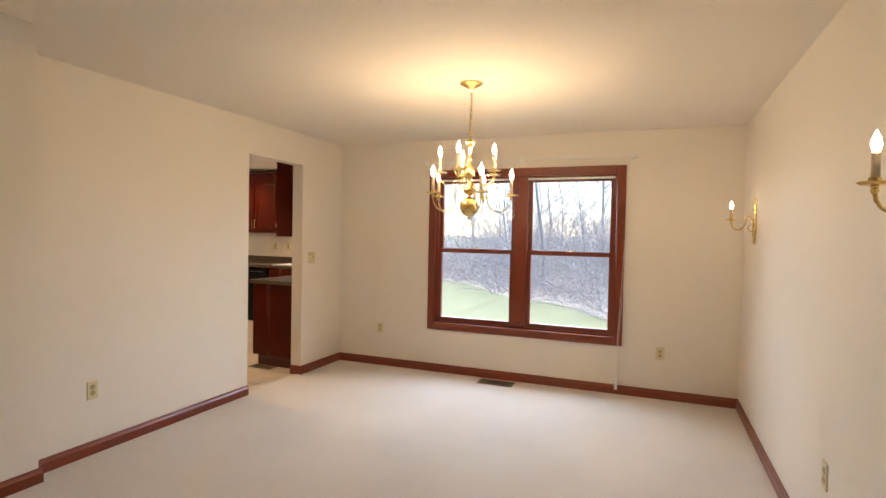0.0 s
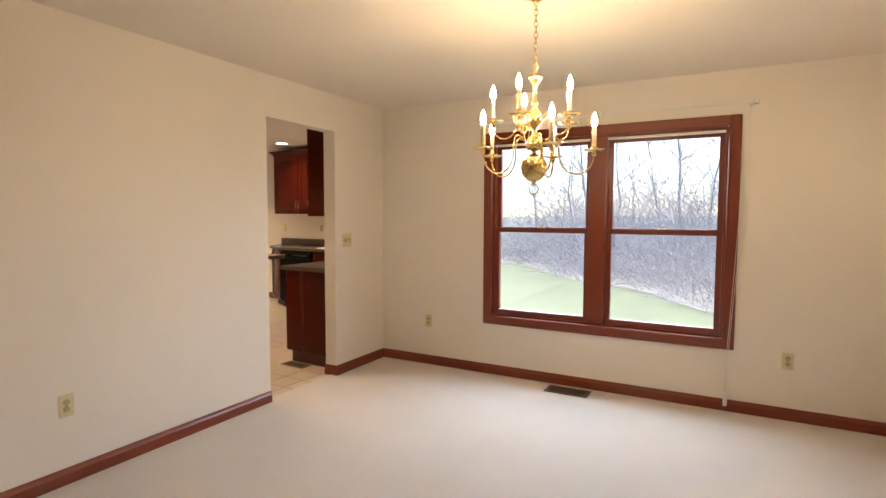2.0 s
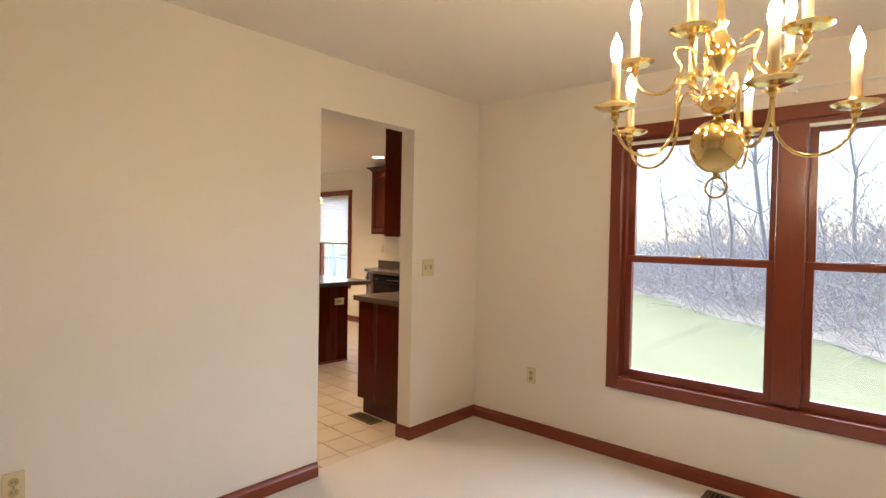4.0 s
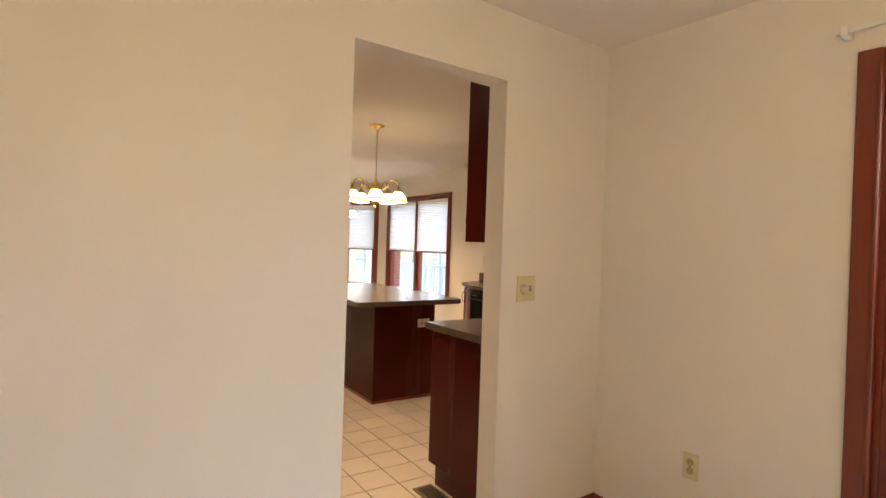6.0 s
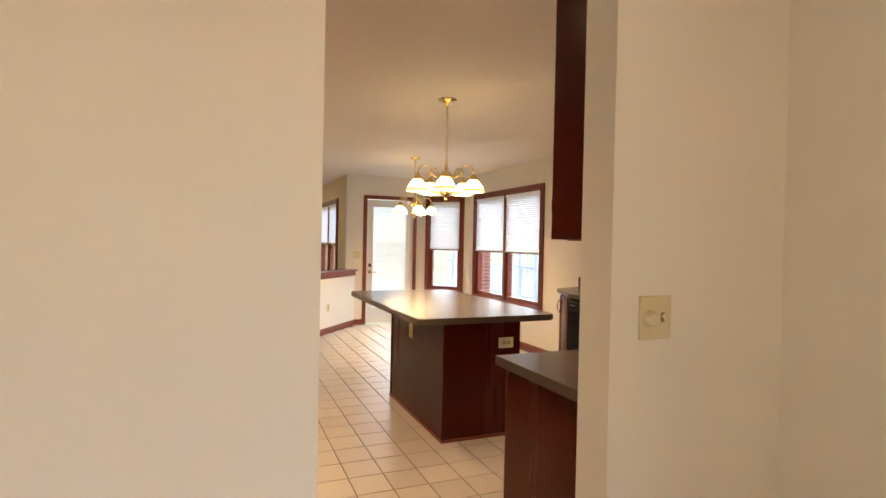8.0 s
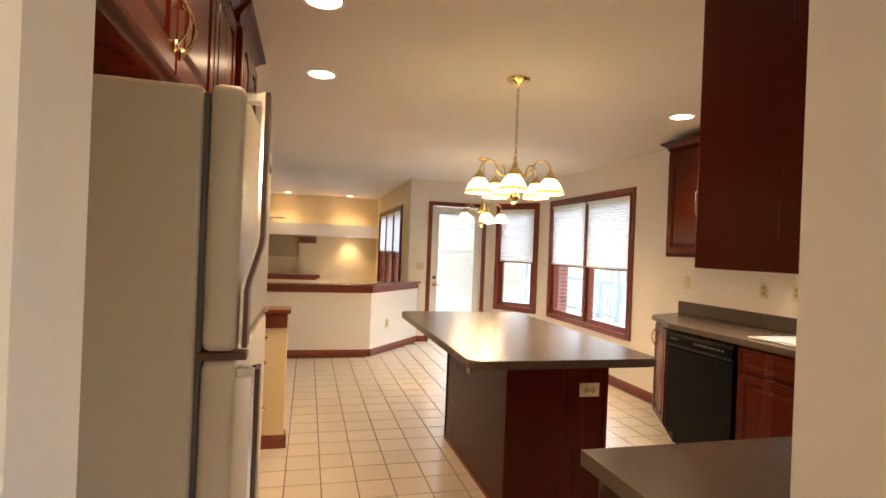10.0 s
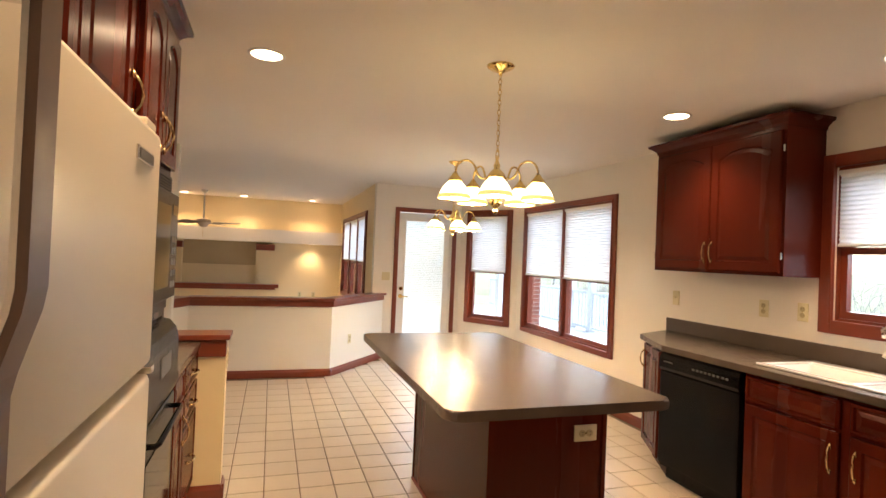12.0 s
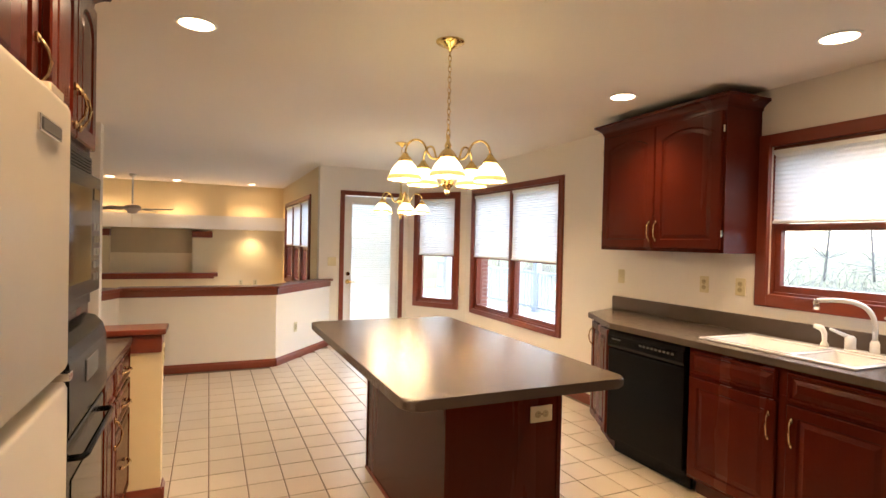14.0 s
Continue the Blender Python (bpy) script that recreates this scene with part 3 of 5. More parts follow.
# ---- fittings of brass ----
def candle(root, c, h=0.088, plate_r=0.04, bulb=0.058, glow=None):
    """Drip plate, sleeve and flame bulb standing at c."""
    bm = bmesh.new()
    lathe(bm, [(0.005, -0.024), (0.010, -0.016), (0.008, -0.006), (0.012, -0.002), (plate_r * 0.8, 0.001), (plate_r * 1.05, 0.007), (plate_r * 1.02, 0.009), (plate_r * 0.75, 0.004), (0.015, 0.004), (0.0145, 0.02)], c, 20)
    part("drip_plate", bm, BRASS, root, "brass drip plate")
    bm = bmesh.new()
    lathe(bm, [(0.0105, 0.016), (0.0105, h)], c, 12)
    part("candle_sleeve", bm, CANDLE, root, "ivory candle sleeve", True)
    bm = bmesh.new()
    lathe(bm, [(0.007, h), (0.0095, h + 0.008), (0.0132, h + bulb * 0.35), (0.0105, h + bulb * 0.62), (0.0048, h + bulb * 0.85), (0.001, h + bulb)], c, 10)
    part("bulb", bm, glow or BULBM, root, "glowing flame-shaped bulb", True)


def chain(bm, c, z0, z1, link_h=0.032):
    n = max(1, int((z1 - z0) / (link_h * 0.78)))
    for k in range(n):
        zc = z0 + (z1 - z0) * (k + 0.5) / n
        pts = []
        for j in range(10):
            a = 2 * math.pi * j / 10
            u, w = 0.0085 * math.cos(a), link_h * 0.5 * math.sin(a)
            pts.append((c[0] + (u if k % 2 else 0), c[1] + (0 if k % 2 else u), zc + w))
        tube(bm, pts, 0.0024, 5, True)
    return bm


def dining_chandelier(x, y):
    root = thing("chandelier", "polished brass two-tier candle chandelier, all bulbs lit", "chandelier", pose(x, y, 0), "ceiling lamps")
    bm = bmesh.new()
    lathe(bm, [(0.075, HD - 0.002), (0.073, HD - 0.010), (0.05, HD - 0.020), (0.03, HD - 0.030), (0.012, HD - 0.040), (0.008, HD - 0.055)][::-1], (0, 0, 0), 24)
    part("canopy", bm, BRASS, root, smooth=True)
    part("chain", chain(bmesh.new(), (0, 0), 2.085, HD - 0.05), BRASS, root, "brass link chain", True)
    bm = bmesh.new()
    lathe(bm, [(0.004, 1.54), (0.009, 1.546), (0.008, 1.553), (0.026, 1.559), (0.046, 1.575), (0.058, 1.598), (0.062, 1.62), (0.058, 1.642), (0.046, 1.663), (0.026, 1.677), (0.011, 1.681), (0.009, 1.691), (0.014, 1.695), (0.032, 1.702), (0.042, 1.719), (0.04, 1.737), (0.028, 1.753), (0.014, 1.767), (0.011, 1.788), (0.016, 1.806), (0.032, 1.821), (0.038, 1.839), (0.032, 1.86), (0.018, 1.879), (0.01, 1.898), (0.018, 1.911), (0.01, 1.923), (0.008, 1.956), (0.01, 1.991), (0.014, 1.999), (0.028, 2.018), (0.036, 2.032), (0.032, 2.039), (0.014, 2.043), (0.008, 2.057), (0.004, 2.067)], (0, 0, 0), 24)
    part("stem", bm, BRASS, root, "turned brass baluster stem", True)
    bm = bmesh.new()
    tube(bm, [(0, 0, 1.556), (0, 0, 1.54)], 0.005, 8)
    tube(bm, [(0.024 * math.cos(a), 0, 1.518 + 0.024 * math.sin(a)) for a in [2 * math.pi * k / 18 for k in range(18)]], 0.003, 6, True)
    part("finial_ring", bm, BRASS, root, "brass pull ring", True)
    bm = bmesh.new()
    tube(bm, [(0.013 * math.cos(a), 0, 2.082 + 0.016 * math.sin(a)) for a in [2 * math.pi * k / 14 for k in range(14)]], 0.003, 6, True)
    part("hanging_loop", bm, BRASS, root, smooth=True)
    CR = 0.268
    for s, rad, z, off, z_in in ((1.0, CR, 1.688, radians(-56), 1.742), (0.74, CR * 0.72, 1.832, radians(-92), 1.85)):
        for k in range(5):
            a = off + 2 * math.pi * k / 5
            u = Vector((math.cos(a), math.sin(a), 0))
            zz = Vector((0, 0, 1))
            pts = bezier(u * 0.05 + zz * z_in, u * 0.10 + zz * (z_in + 0.045 * s), u * 0.115 + zz * (z_in + 0.02 * s), u * (rad * 0.42) + zz * (z - 0.02 * s), 6)
            pts += bezier(u * (rad * 0.42) + zz * (z - 0.02 * s), u * (rad * 0.50) + zz * (z - 0.14 * s), u * (rad * 0.99) + zz * (z - 0.12 * s), u * rad + zz * (z - 0.018), 10)[1:]
            bm = bmesh.new()
            tube(bm, pts, 0.0042, 8)
            part("arm", bm, BRASS, root, "curved brass arm", True)
            candle(root, u * rad + zz * z, 0.108, 0.046, 0.066)
    return root


dining_chandelier(2.155, -1.85)


def sconce(y):
    root = thing("wall_sconce", "polished brass single-candle wall sconce, lit", "sconce", pose(XR, y, 0), "wall sconces")
    bm = bmesh.new()
    prof = [(0.003, 1.44), (0.008, 1.455), (0.006, 1.475), (0.022, 1.50), (0.03, 1.53), (0.024, 1.555), (0.012, 1.575), (0.016, 1.60), (0.010, 1.625), (0.006, 1.65), (0.010, 1.68), (0.006, 1.70), (0.003, 1.72)]
    prof = [(w, 1.575 + (z - 1.575) * 1.22) for w, z in prof]
    rows = []
    for w, z in prof:
        rows.append([bm.verts.new((-0.002, -w, z)), bm.verts.new((-0.012 - w * 0.45, -w * 0.4, z)), bm.verts.new((-0.012 - w * 0.45, w * 0.4, z)), bm.verts.new((-0.002, w, z))])
    for a, b in zip(rows, rows[1:]):
        for i in range(3):
            bm.faces.new((a[i], a[i + 1], b[i + 1], b[i]))
        bm.faces.new((a[3], a[0], b[0], b[3]))
    part("backplate", bm, BRASS, root, "tapered brass backplate", True)
    for side in (-1, 1):
        for zc, r in ((1.62, 0.020), (1.505, 0.026)):
            bm = bmesh.new()
            tube(bm, [(-0.010, side * (0.010 + r * (1 - math.cos(t)) * 0.6), zc + r * math.sin(t)) for t in [-1.6 + 0.45 * k for k in range(10)]], 0.0035, 6)
            part("scroll", bm, BRASS, root, "small cast brass scroll", True)
    for zc, r in ((1.44, 0.011), (1.475, 0.015), (1.665, 0.010), (1.70, 0.008)):
        bm = bmesh.new()
        lathe(bm, [(0.002, -r), (r * 0.8, -r * 0.5), (r, 0), (r * 0.8, r * 0.5), (0.002, r)], (-0.014, 0, zc), 10)
        part("bead", bm, BRASS, root, smooth=True)
    bm = bmesh.new()
    pts = bezier((-0.015, 0, 1.53), (-0.03, 0, 1.63), (-0.075, 0, 1.64), (-0.07, 0, 1.58), 8) + bezier((-0.07, 0, 1.58), (-0.07, 0, 1.50), (-0.16, 0, 1.49), (-0.165, 0, 1.565), 10)[1:]
    tube(bm, pts, 0.0055, 8)
    tube(bm, bezier((-0.03, 0, 1.50), (-0.06, 0, 1.505), (-0.06, 0, 1.55), (-0.035, 0, 1.55), 8), 0.004, 6)
    part("arm", bm, BRASS, root, "scrolled brass arm", True)
    candle(root, Vector((-0.165, 0, 1.585)), 0.085, 0.04, 0.06, SCONCEM)


sconce(-0.58)
sconce(-3.36)


def shade_chandelier(x, y, drop, label, off, s=1.0):
    """Five-arm brass fitting with opal bell shades pointing down."""
    root = thing("pendant_chandelier", label, "chandelier", pose(x, y, 0), "ceiling lamps")
    zb = drop
    bm = bmesh.new()
    lathe(bm, [(0.007, H - 0.05), (0.012, H - 0.038), (0.032, H - 0.028), (0.055, H - 0.018), (0.07, H - 0.008), (0.072, H - 0.002)], (0, 0, 0), 24)
    part("canopy", bm, BRASS, root, smooth=True)
    part("chain", chain(bmesh.new(), (0, 0), zb + 0.30 * s, H - 0.045), BRASS, root, "brass link chain", True)
    bm = bmesh.new()
    lathe(bm, [(0.003, zb), (0.012, zb + 0.008), (0.014, zb + 0.02), (0.008, zb + 0.028), (0.026, zb + 0.045), (0.036, zb + 0.062), (0.026, zb + 0.082), (0.014, zb + 0.10), (0.014, zb + 0.15),
               (0.03, zb + 0.165), (0.046, zb + 0.185), (0.046, zb + 0.2), (0.03, zb + 0.222), (0.014, zb + 0.235), (0.018, zb + 0.25), (0.01, zb + 0.27), (0.004, zb + 0.29)], (0, 0, 0), 20)
    part("stem", bm, BRASS, root, "turned brass stem", True)
    bm = bmesh.new()
    tube(bm, [(0.02 * math.cos(a), 0, zb + 0.305 + 0.028 * math.sin(a)) for a in [2 * math.pi * k / 14 for k in range(14)]], 0.003, 6, True)
    part("hanging_loop", bm, BRASS, root, smooth=True)
    R = 0.217 * s
    for k in range(5):
        a = off + 2 * math.pi * k / 5
        u, zz = Vector((math.cos(a), math.sin(a), 0)), Vector((0, 0, 1))
        zt = zb + 0.185
        pts = bezier(u * 0.04 + zz * (zb + 0.19), u * 0.09 + zz * (zb + 0.16), u * 0.10 + zz * (zb + 0.20), u * 0.115 + zz * (zb + 0.235), 6)
        pts += bezier(u * 0.115 + zz * (zb + 0.235), u * 0.135 + zz * (zb + 0.285), u * R * 0.99 + zz * (zb + 0.28), u * R + zz * (zt + 0.012), 10)[1:]
        bm = bmesh.new()
        tube(bm, pts, 0.0055, 8)
        part("arm", bm, BRASS, root, "arched brass arm", True)
        c = u * R
        bm = bmesh.new()
        lathe(bm, [(0.034, zt - 0.03), (0.036, zt - 0.022), (0.03, zt - 0.012), (0.018, zt), (0.012, zt + 0.014)], c, 18)
        part("shade_cap", bm, BRASS, root, "brass shade holder", True)
        bm = bmesh.new()
        lathe(bm, [(0.079, zt - 0.115), (0.0785, zt - 0.107), (0.073, zt - 0.088), (0.062, zt - 0.065), (0.046, zt - 0.044), (0.032, zt - 0.03)], c, 24, cap=False)
        sh = part("glass_shade", bm, SHADEM, root, "glowing opal glass bell shade", True)
        bm = bmesh.new()
        lathe(bm, [(0.081, zt - 0.118), (0.0835, zt - 0.116), (0.0825, zt - 0.104), (0.0785, zt - 0.096), (0.0765, zt - 0.0955)], c, 28, cap=False)
        part("rim_band", bm, GILT, sh, "gilt band round the rim, given a faint glow of its own", True)
        bm = bmesh.new()
        lathe(bm, [(0.003, zt - 0.125), (0.018, zt - 0.117), (0.025, zt - 0.098), (0.02, zt - 0.076), (0.011, zt - 0.055), (0.01, zt - 0.04)], c, 12)
        part("bulb", bm, LAMPM, root, "glowing bulb", True)
    return root


shade_chandelier(-2.56, -0.10, 1.675, "brass five-arm lamp with lit opal bell shades over the island", -0.42)
shade_chandelier(-5.25, 0.60, 1.66, "brass five-arm lamp with lit opal bell shades in the breakfast corner", -0.1)


def downlight(x, y, r, watts):
    root = thing("downlight", "round white recessed ceiling downlight, lit", "ceiling light", pose(x, y, H), "downlights")
    bm = bmesh.new()
    lathe(bm, [(r + 0.018, 0.0), (r + 0.016, -0.005), (r + 0.002, -0.006), (r, -0.002)][::-1], (0, 0, 0), 28, cap=False)
    part("trim_ring", bm, WHITE, root, smooth=True)
    bm = bmesh.new()
    lathe(bm, [(0.002, -0.0035), (r, -0.003)], (0, 0, 0), 24, cap=False)
    part("lens", bm, DOWNM, root, "glowing lens")
    beam(root, -0.02, watts)


def beam(root, z, watts):
    """The downward beam of a recessed lamp."""
    lamp = bpy.data.lights.new("downlight_beam", "SPOT")
    lamp.energy, lamp.color, lamp.spot_size, lamp.spot_blend, lamp.shadow_soft_size = watts, (1.0, 0.68, 0.39), radians(118), 0.8, 0.05
    ob = new("downlight_beam", lamp)
    ob.parent = root
    ob.location = (0, 0, z)


for x, y, watts in ((-0.92, -1.27, 9), (-1.91, -1.26, 9), (-2.91, -1.245, 9), (-2.91, 1.326, 10), (-1.68, 1.49, 15)):
    downlight(x, y, 0.075, watts)
for x, y in ((-10.75, -0.46), (-10.75, -1.72), (-10.75, -2.75)):
    downlight(x, y, 0.065, 9.0)

_soff = thing("downlight", "small recessed light under the family room soffit, lit", "ceiling light", pose(-11.2 + 0.19, -0.42, 1.578), "downlights")
_b = bmesh.new()
lathe(_b, [(0.055, -0.001), (0.053, -0.006), (0.045, -0.005)][::-1], (0, 0, 0), 20, cap=False)
part("trim_ring", _b, WHITE, _soff)
_b = bmesh.new()
lathe(_b, [(0.002, -0.0035), (0.045, -0.003)], (0, 0, 0), 18, cap=False)
part("lens", _b, DOWNM, _soff, "glowing lens")
beam(_soff, -0.02, 5.0)

# ---- cabinets ----
def ring_outline(w, h, inset, arch, z):
    """Outline of a door panel: inset from w x h, its head arched by arch, at depth z (negative y is out)."""
    x0, x1, z0, z1 = inset, w - inset, inset, h - inset
    pts = [(x0, z0), (x1, z0)]
    n = 9
    for k in range(n):
        t = k / (n - 1)
        x = x1 + (x0 - x1) * t
        s = abs(2 * t - 1)
        pts.append((x, z1 - arch * (s ** 2.2)))
    return [(x, z, zz) for (x, zz) in pts]


def panel_door(root, name, x, z, w, h, arch=0.0, frame_w=0.055, y=0.0, material=None, label=""):
    """Raised-panel door or drawer front, its back at y, standing out along -y."""
    bm = bmesh.new()
    t = 0.02
    rings = [ring_outline(w, h, 0.0, 0, 0), ring_outline(w, h, 0.0, 0, -t + 0.005), ring_outline(w, h, 0.006, 0, -t),
             ring_outline(w, h, frame_w, arch, -t), ring_outline(w, h, frame_w + 0.006, arch, -t + 0.009), ring_outline(w, h, frame_w + 0.012, arch, -t + 0.009),
             ring_outline(w, h, frame_w + 0.034, arch, -t + 0.002)]
    vs = [[bm.verts.new((x + px, y + py, z + pz)) for px, py, pz in r] for r in rings]
    n = len(vs[0])
    for a, b in zip(vs, vs[1:]):
        for k in range(n):
            bm.faces.new((a[k], a[(k + 1) % n], b[(k + 1) % n], b[k]))
    bm.faces.new(vs[-1])
    bm.faces.new(vs[0][::-1])
    return part(name, bm, material or CHERRY, root, label)


def pull(parent, x, z, y, vertical=True, s=1.0):
    """Curved brass pull with leaf ends."""
    bm = bmesh.new()
    L = 0.057 * s

    def P(a, o, side=0.0):
        return (x + (side if vertical else a), y - o, z + (a if vertical else side))

    pts = [P(-L, 0.002), P(-L * 0.92, 0.014), P(-L * 0.55, 0.026, 0.004), P(0, 0.031, 0.006), P(L * 0.55, 0.026, 0.004), P(L * 0.92, 0.014), P(L, 0.002)]
    tube(bm, pts, [0.006, 0.0055, 0.0045, 0.0062, 0.0045, 0.0055, 0.006], 8)
    for e in (-1, 1):
        tube(bm, [P(e * L * 0.86, 0.003), P(e * L * 1.12, 0.004), P(e * L * 1.32, 0.002)], [0.008, 0.0075, 0.002], 8)
    return part("handle", bm, ANTIQUE, parent, "curved antique brass pull", True)


def carcass(root, x0, x1, y0, y1, z0, z1, name="body", material=None):
    return part(name, B(x0, x1, y0, y1, z0, z1, bevel=0.002), material or CHERRY, root)


def crown(root, x0, x1, y0, y1, z, ends=(True, True)):
    """Crown moulding round the front and the free ends of a wall cabinet; front at y0."""
    prof = [(0.0, 0.0), (0.006, 0.0), (0.008, 0.018), (0.018, 0.03), (0.035, 0.045), (0.05, 0.052), (0.055, 0.058), (0.055, 0.072), (0.0, 0.072)]
    path = []
    if ends[0]:
        path.append(((x0, y1), (-1, 0)))
    path.append(((x0, y0), (-1 if ends[0] else 0, -1)))
    path.append(((x1, y0), (1 if ends[1] else 0, -1)))
    if ends[1]:
        path.append(((x1, y1), (1, 0)))
    bm = bmesh.new()
    rows = [[bm.verts.new((p[0] + o * d[0], p[1] + o * d[1], z + zz)) for o, zz in prof] for p, d in path]
    for a, b in zip(rows, rows[1:]):
        for k in range(len(prof) - 1):
            bm.faces.new((a[k], a[k + 1], b[k + 1], b[k]))
    for a, b in zip(rows, rows[1:]):
        bm.faces.new((a[0], a[-1], b[-1], b[0]))
    bm.faces.new(rows[0])
    bm.faces.new(rows[-1])
    part("crown_moulding", bm, CHERRY, root, "stepped cherry crown moulding")


def wall_cabinet(name, label, m, w, d, z0, z1, doors, arch=0.05, crown_ends=None, hinge=True, light_rail=True):
    """Local: x along, front at y=0, back at y=d."""
    root = thing(name, label, "cabinet", m, "kitchen wall cabinets")
    carcass(root, 0, w, 0.0, d, z0, z1)
    dw = (w - 0.03) / doors
    for k in range(doors):
        dr = panel_door(root, "door", 0.015 + k * dw + 0.004, z0 + 0.02, dw - 0.008, z1 - z0 - 0.05, arch, 0.06, -0.001)
        if doors > 1:
            hx = 0.015 + (k + 1) * dw - 0.03 if k % 2 == 0 else 0.015 + k * dw + 0.03
        else:
            hx = 0.045
        pull(dr, hx, z0 + 0.14, -0.021)
        if hinge and k in (0, doors - 1):
            for zz in (z0 + 0.12, z1 - 0.14):
                hxx = 0.011 if k == 0 else w - 0.011
                part("hinge", B(hxx - 0.005, hxx + 0.005, -0.012, -0.001, zz - 0.022, zz + 0.022, bevel=0.002), CHROME, dr)
    if crown_ends:
        crown(root, 0, w, -0.001, d, z1 - 0.004, crown_ends)
    return root


# corner of wall cabinets by the window
wall_cabinet("wall_cabinet", "cherry wall cabinet with two arched raised-panel doors", pose(-3.49, 1.68, 0), 1.09, 0.317, 1.414, 2.315, 2, crown_ends=(True, True))
wall_cabinet("wall_cabinet", "cherry wall cabinet over the counter by the passage", pose(-0.425, 1.2, 0, 0, 0, -90), 1.80, 0.302, 1.385, 2.315, 4, crown_ends=(False, True))
# over the refrigerator and the oven
wall_cabinet("wall_cabinet", "cherry cabinet over the refrigerator with raised-panel doors", pose(-0.46, -1.62, 0, 0, 0, 180), 1.458, 0.577, 1.76, 2.315, 3, arch=0.0, crown_ends=(True, False), hinge=False)


def oven_cabinet():
    # local x runs towards -x of the room, y towards the back
    root = thing("oven_cabinet", "tall cherry oven cabinet with arched doors at the top", "cabinet", pose(-1.922, -1.60, 0, 0, 0, 180), "kitchen base cabinets")
    w, d = 0.65, 0.595
    for n, a in (("side_panel", (0, 0.03, 0, d, 0.1, 2.315)), ("side_panel", (w - 0.03, w, 0, d, 0.1, 2.315)), ("top_box", (0.031, w - 0.031, 0.0, d, 1.74, 2.315)),
                 ("rail", (0.031, w - 0.031, 0.0, d, 1.155, 1.185)), ("bottom_box", (0.031, w - 0.031, 0, d, 0.1, 0.24)), ("toe_kick", (0.005, w - 0.005, 0.07, d, 0, 0.099)), ("back_panel", (0.031, w - 0.031, d - 0.03, d, 0.241, 1.73))):
        part(n, B(*a), CHERRY if n != "toe_kick" else CHERRY_IN, root)
    for k in range(2):
        dr = panel_door(root, "door", 0.012 + k * 0.315, 1.76, 0.308, 0.53, 0.045, 0.055, -0.001)
        pull(dr, 0.012 + 0.308 - 0.03 if k == 0 else 0.012 + 0.315 + 0.03, 1.86, -0.021)
    crown(root, 0, w, -0.001, d, 2.311, (True, True))


oven_cabinet()


def microwave():
    root = thing("microwave_oven", "built-in black microwave oven in the tall cabinet", "microwave", pose(-1.955, -1.60, 0, 0, 0, 180))
    w = 0.586
    part("housing", B(0, w, 0.0, 0.45, 1.187, 1.735), BLACK, root)
    part("vent_trim", B(0.0, w, -0.012, 0.0, 1.66, 1.733, bevel=0.004), BLACK, root)
    for k in range(5):
        part("louvre", B(0.02, w - 0.02, -0.016, -0.0121, 1.672 + k * 0.011, 1.677 + k * 0.011), BLACK, root)
    part("bottom_trim", B(0.0, w, -0.012, 0.0, 1.187, 1.235, bevel=0.004), BLACK, root)
    door = part("door", B(0.005, w * 0.74, -0.045, 0.0, 1.238, 1.655, bevel=0.006), BLACK, root, "black microwave door")
    part("window", B(0.05, w * 0.66, -0.048, -0.0452, 1.29, 1.60), BLACKG, door, "dark glass window")
    panel = part("control_panel", B(w * 0.745, w - 0.003, -0.042, 0.0, 1.238, 1.655, bevel=0.004), BLACK, root, "black control panel")
    for r in range(5):
        for c in range(2):
            part("button", B(w * 0.77 + c * 0.055, w * 0.77 + c * 0.055 + 0.042, -0.0445, -0.0422, 1.28 + r * 0.045, 1.305 + r * 0.045), GASKET, panel)
    part("display", B(w * 0.77, w * 0.95, -0.0445, -0.0422, 1.57, 1.61), BLACKG, panel)


microwave()


def wall_oven():
    root = thing("wall_oven", "built-in black wall oven with a glossy glass door", "oven", pose(-1.955, -1.60, 0, 0, 0, 180))
    w = 0.586
    part("housing", B(0, w, 0.0, 0.5, 0.245, 1.15), BLACK, root)
    bm = bmesh.new()
    prof = [(0.0, 0.86), (-0.062, 0.86), (-0.068, 0.885), (-0.066, 1.07), (-0.055, 1.11), (-0.03, 1.14), (0.0, 1.148)]
    a = [bm.verts.new((0, y, z)) for y, z in prof]
    b = [bm.verts.new((w, y, z)) for y, z in prof]
    for k in range(len(prof)):
        bm.faces.new((a[k], a[(k + 1) % len(prof)], b[(k + 1) % len(prof)], b[k]))
    bm.faces.new(a)
    bm.faces.new(b[::-1])
    cp = part("control_panel", bm, BLACK, root, "curved black control panel")
    part("display", B(0.22, 0.40, -0.0705, -0.066, 0.97, 1.04), GASKET, cp, "grey clock panel")
    door = part("door", B(0.004, w - 0.004, -0.06, -0.001, 0.25, 0.845, bevel=0.008), BLACK, root, "black oven door")
    part("window", B(0.06, w - 0.06, -0.063, -0.0602, 0.33, 0.72), BLACKG, door, "glossy black glass")
    bm = bmesh.new()
    tube(bm, [(0.05, -0.06, 0.79), (0.05, -0.09, 0.79), (0.07, -0.097, 0.79), (w - 0.07, -0.097, 0.79), (w - 0.05, -0.09, 0.79), (w - 0.05, -0.06, 0.79)], 0.010, 10)
    part("handle", bm, BLACK, door, "black bar handle", True)


wall_oven()


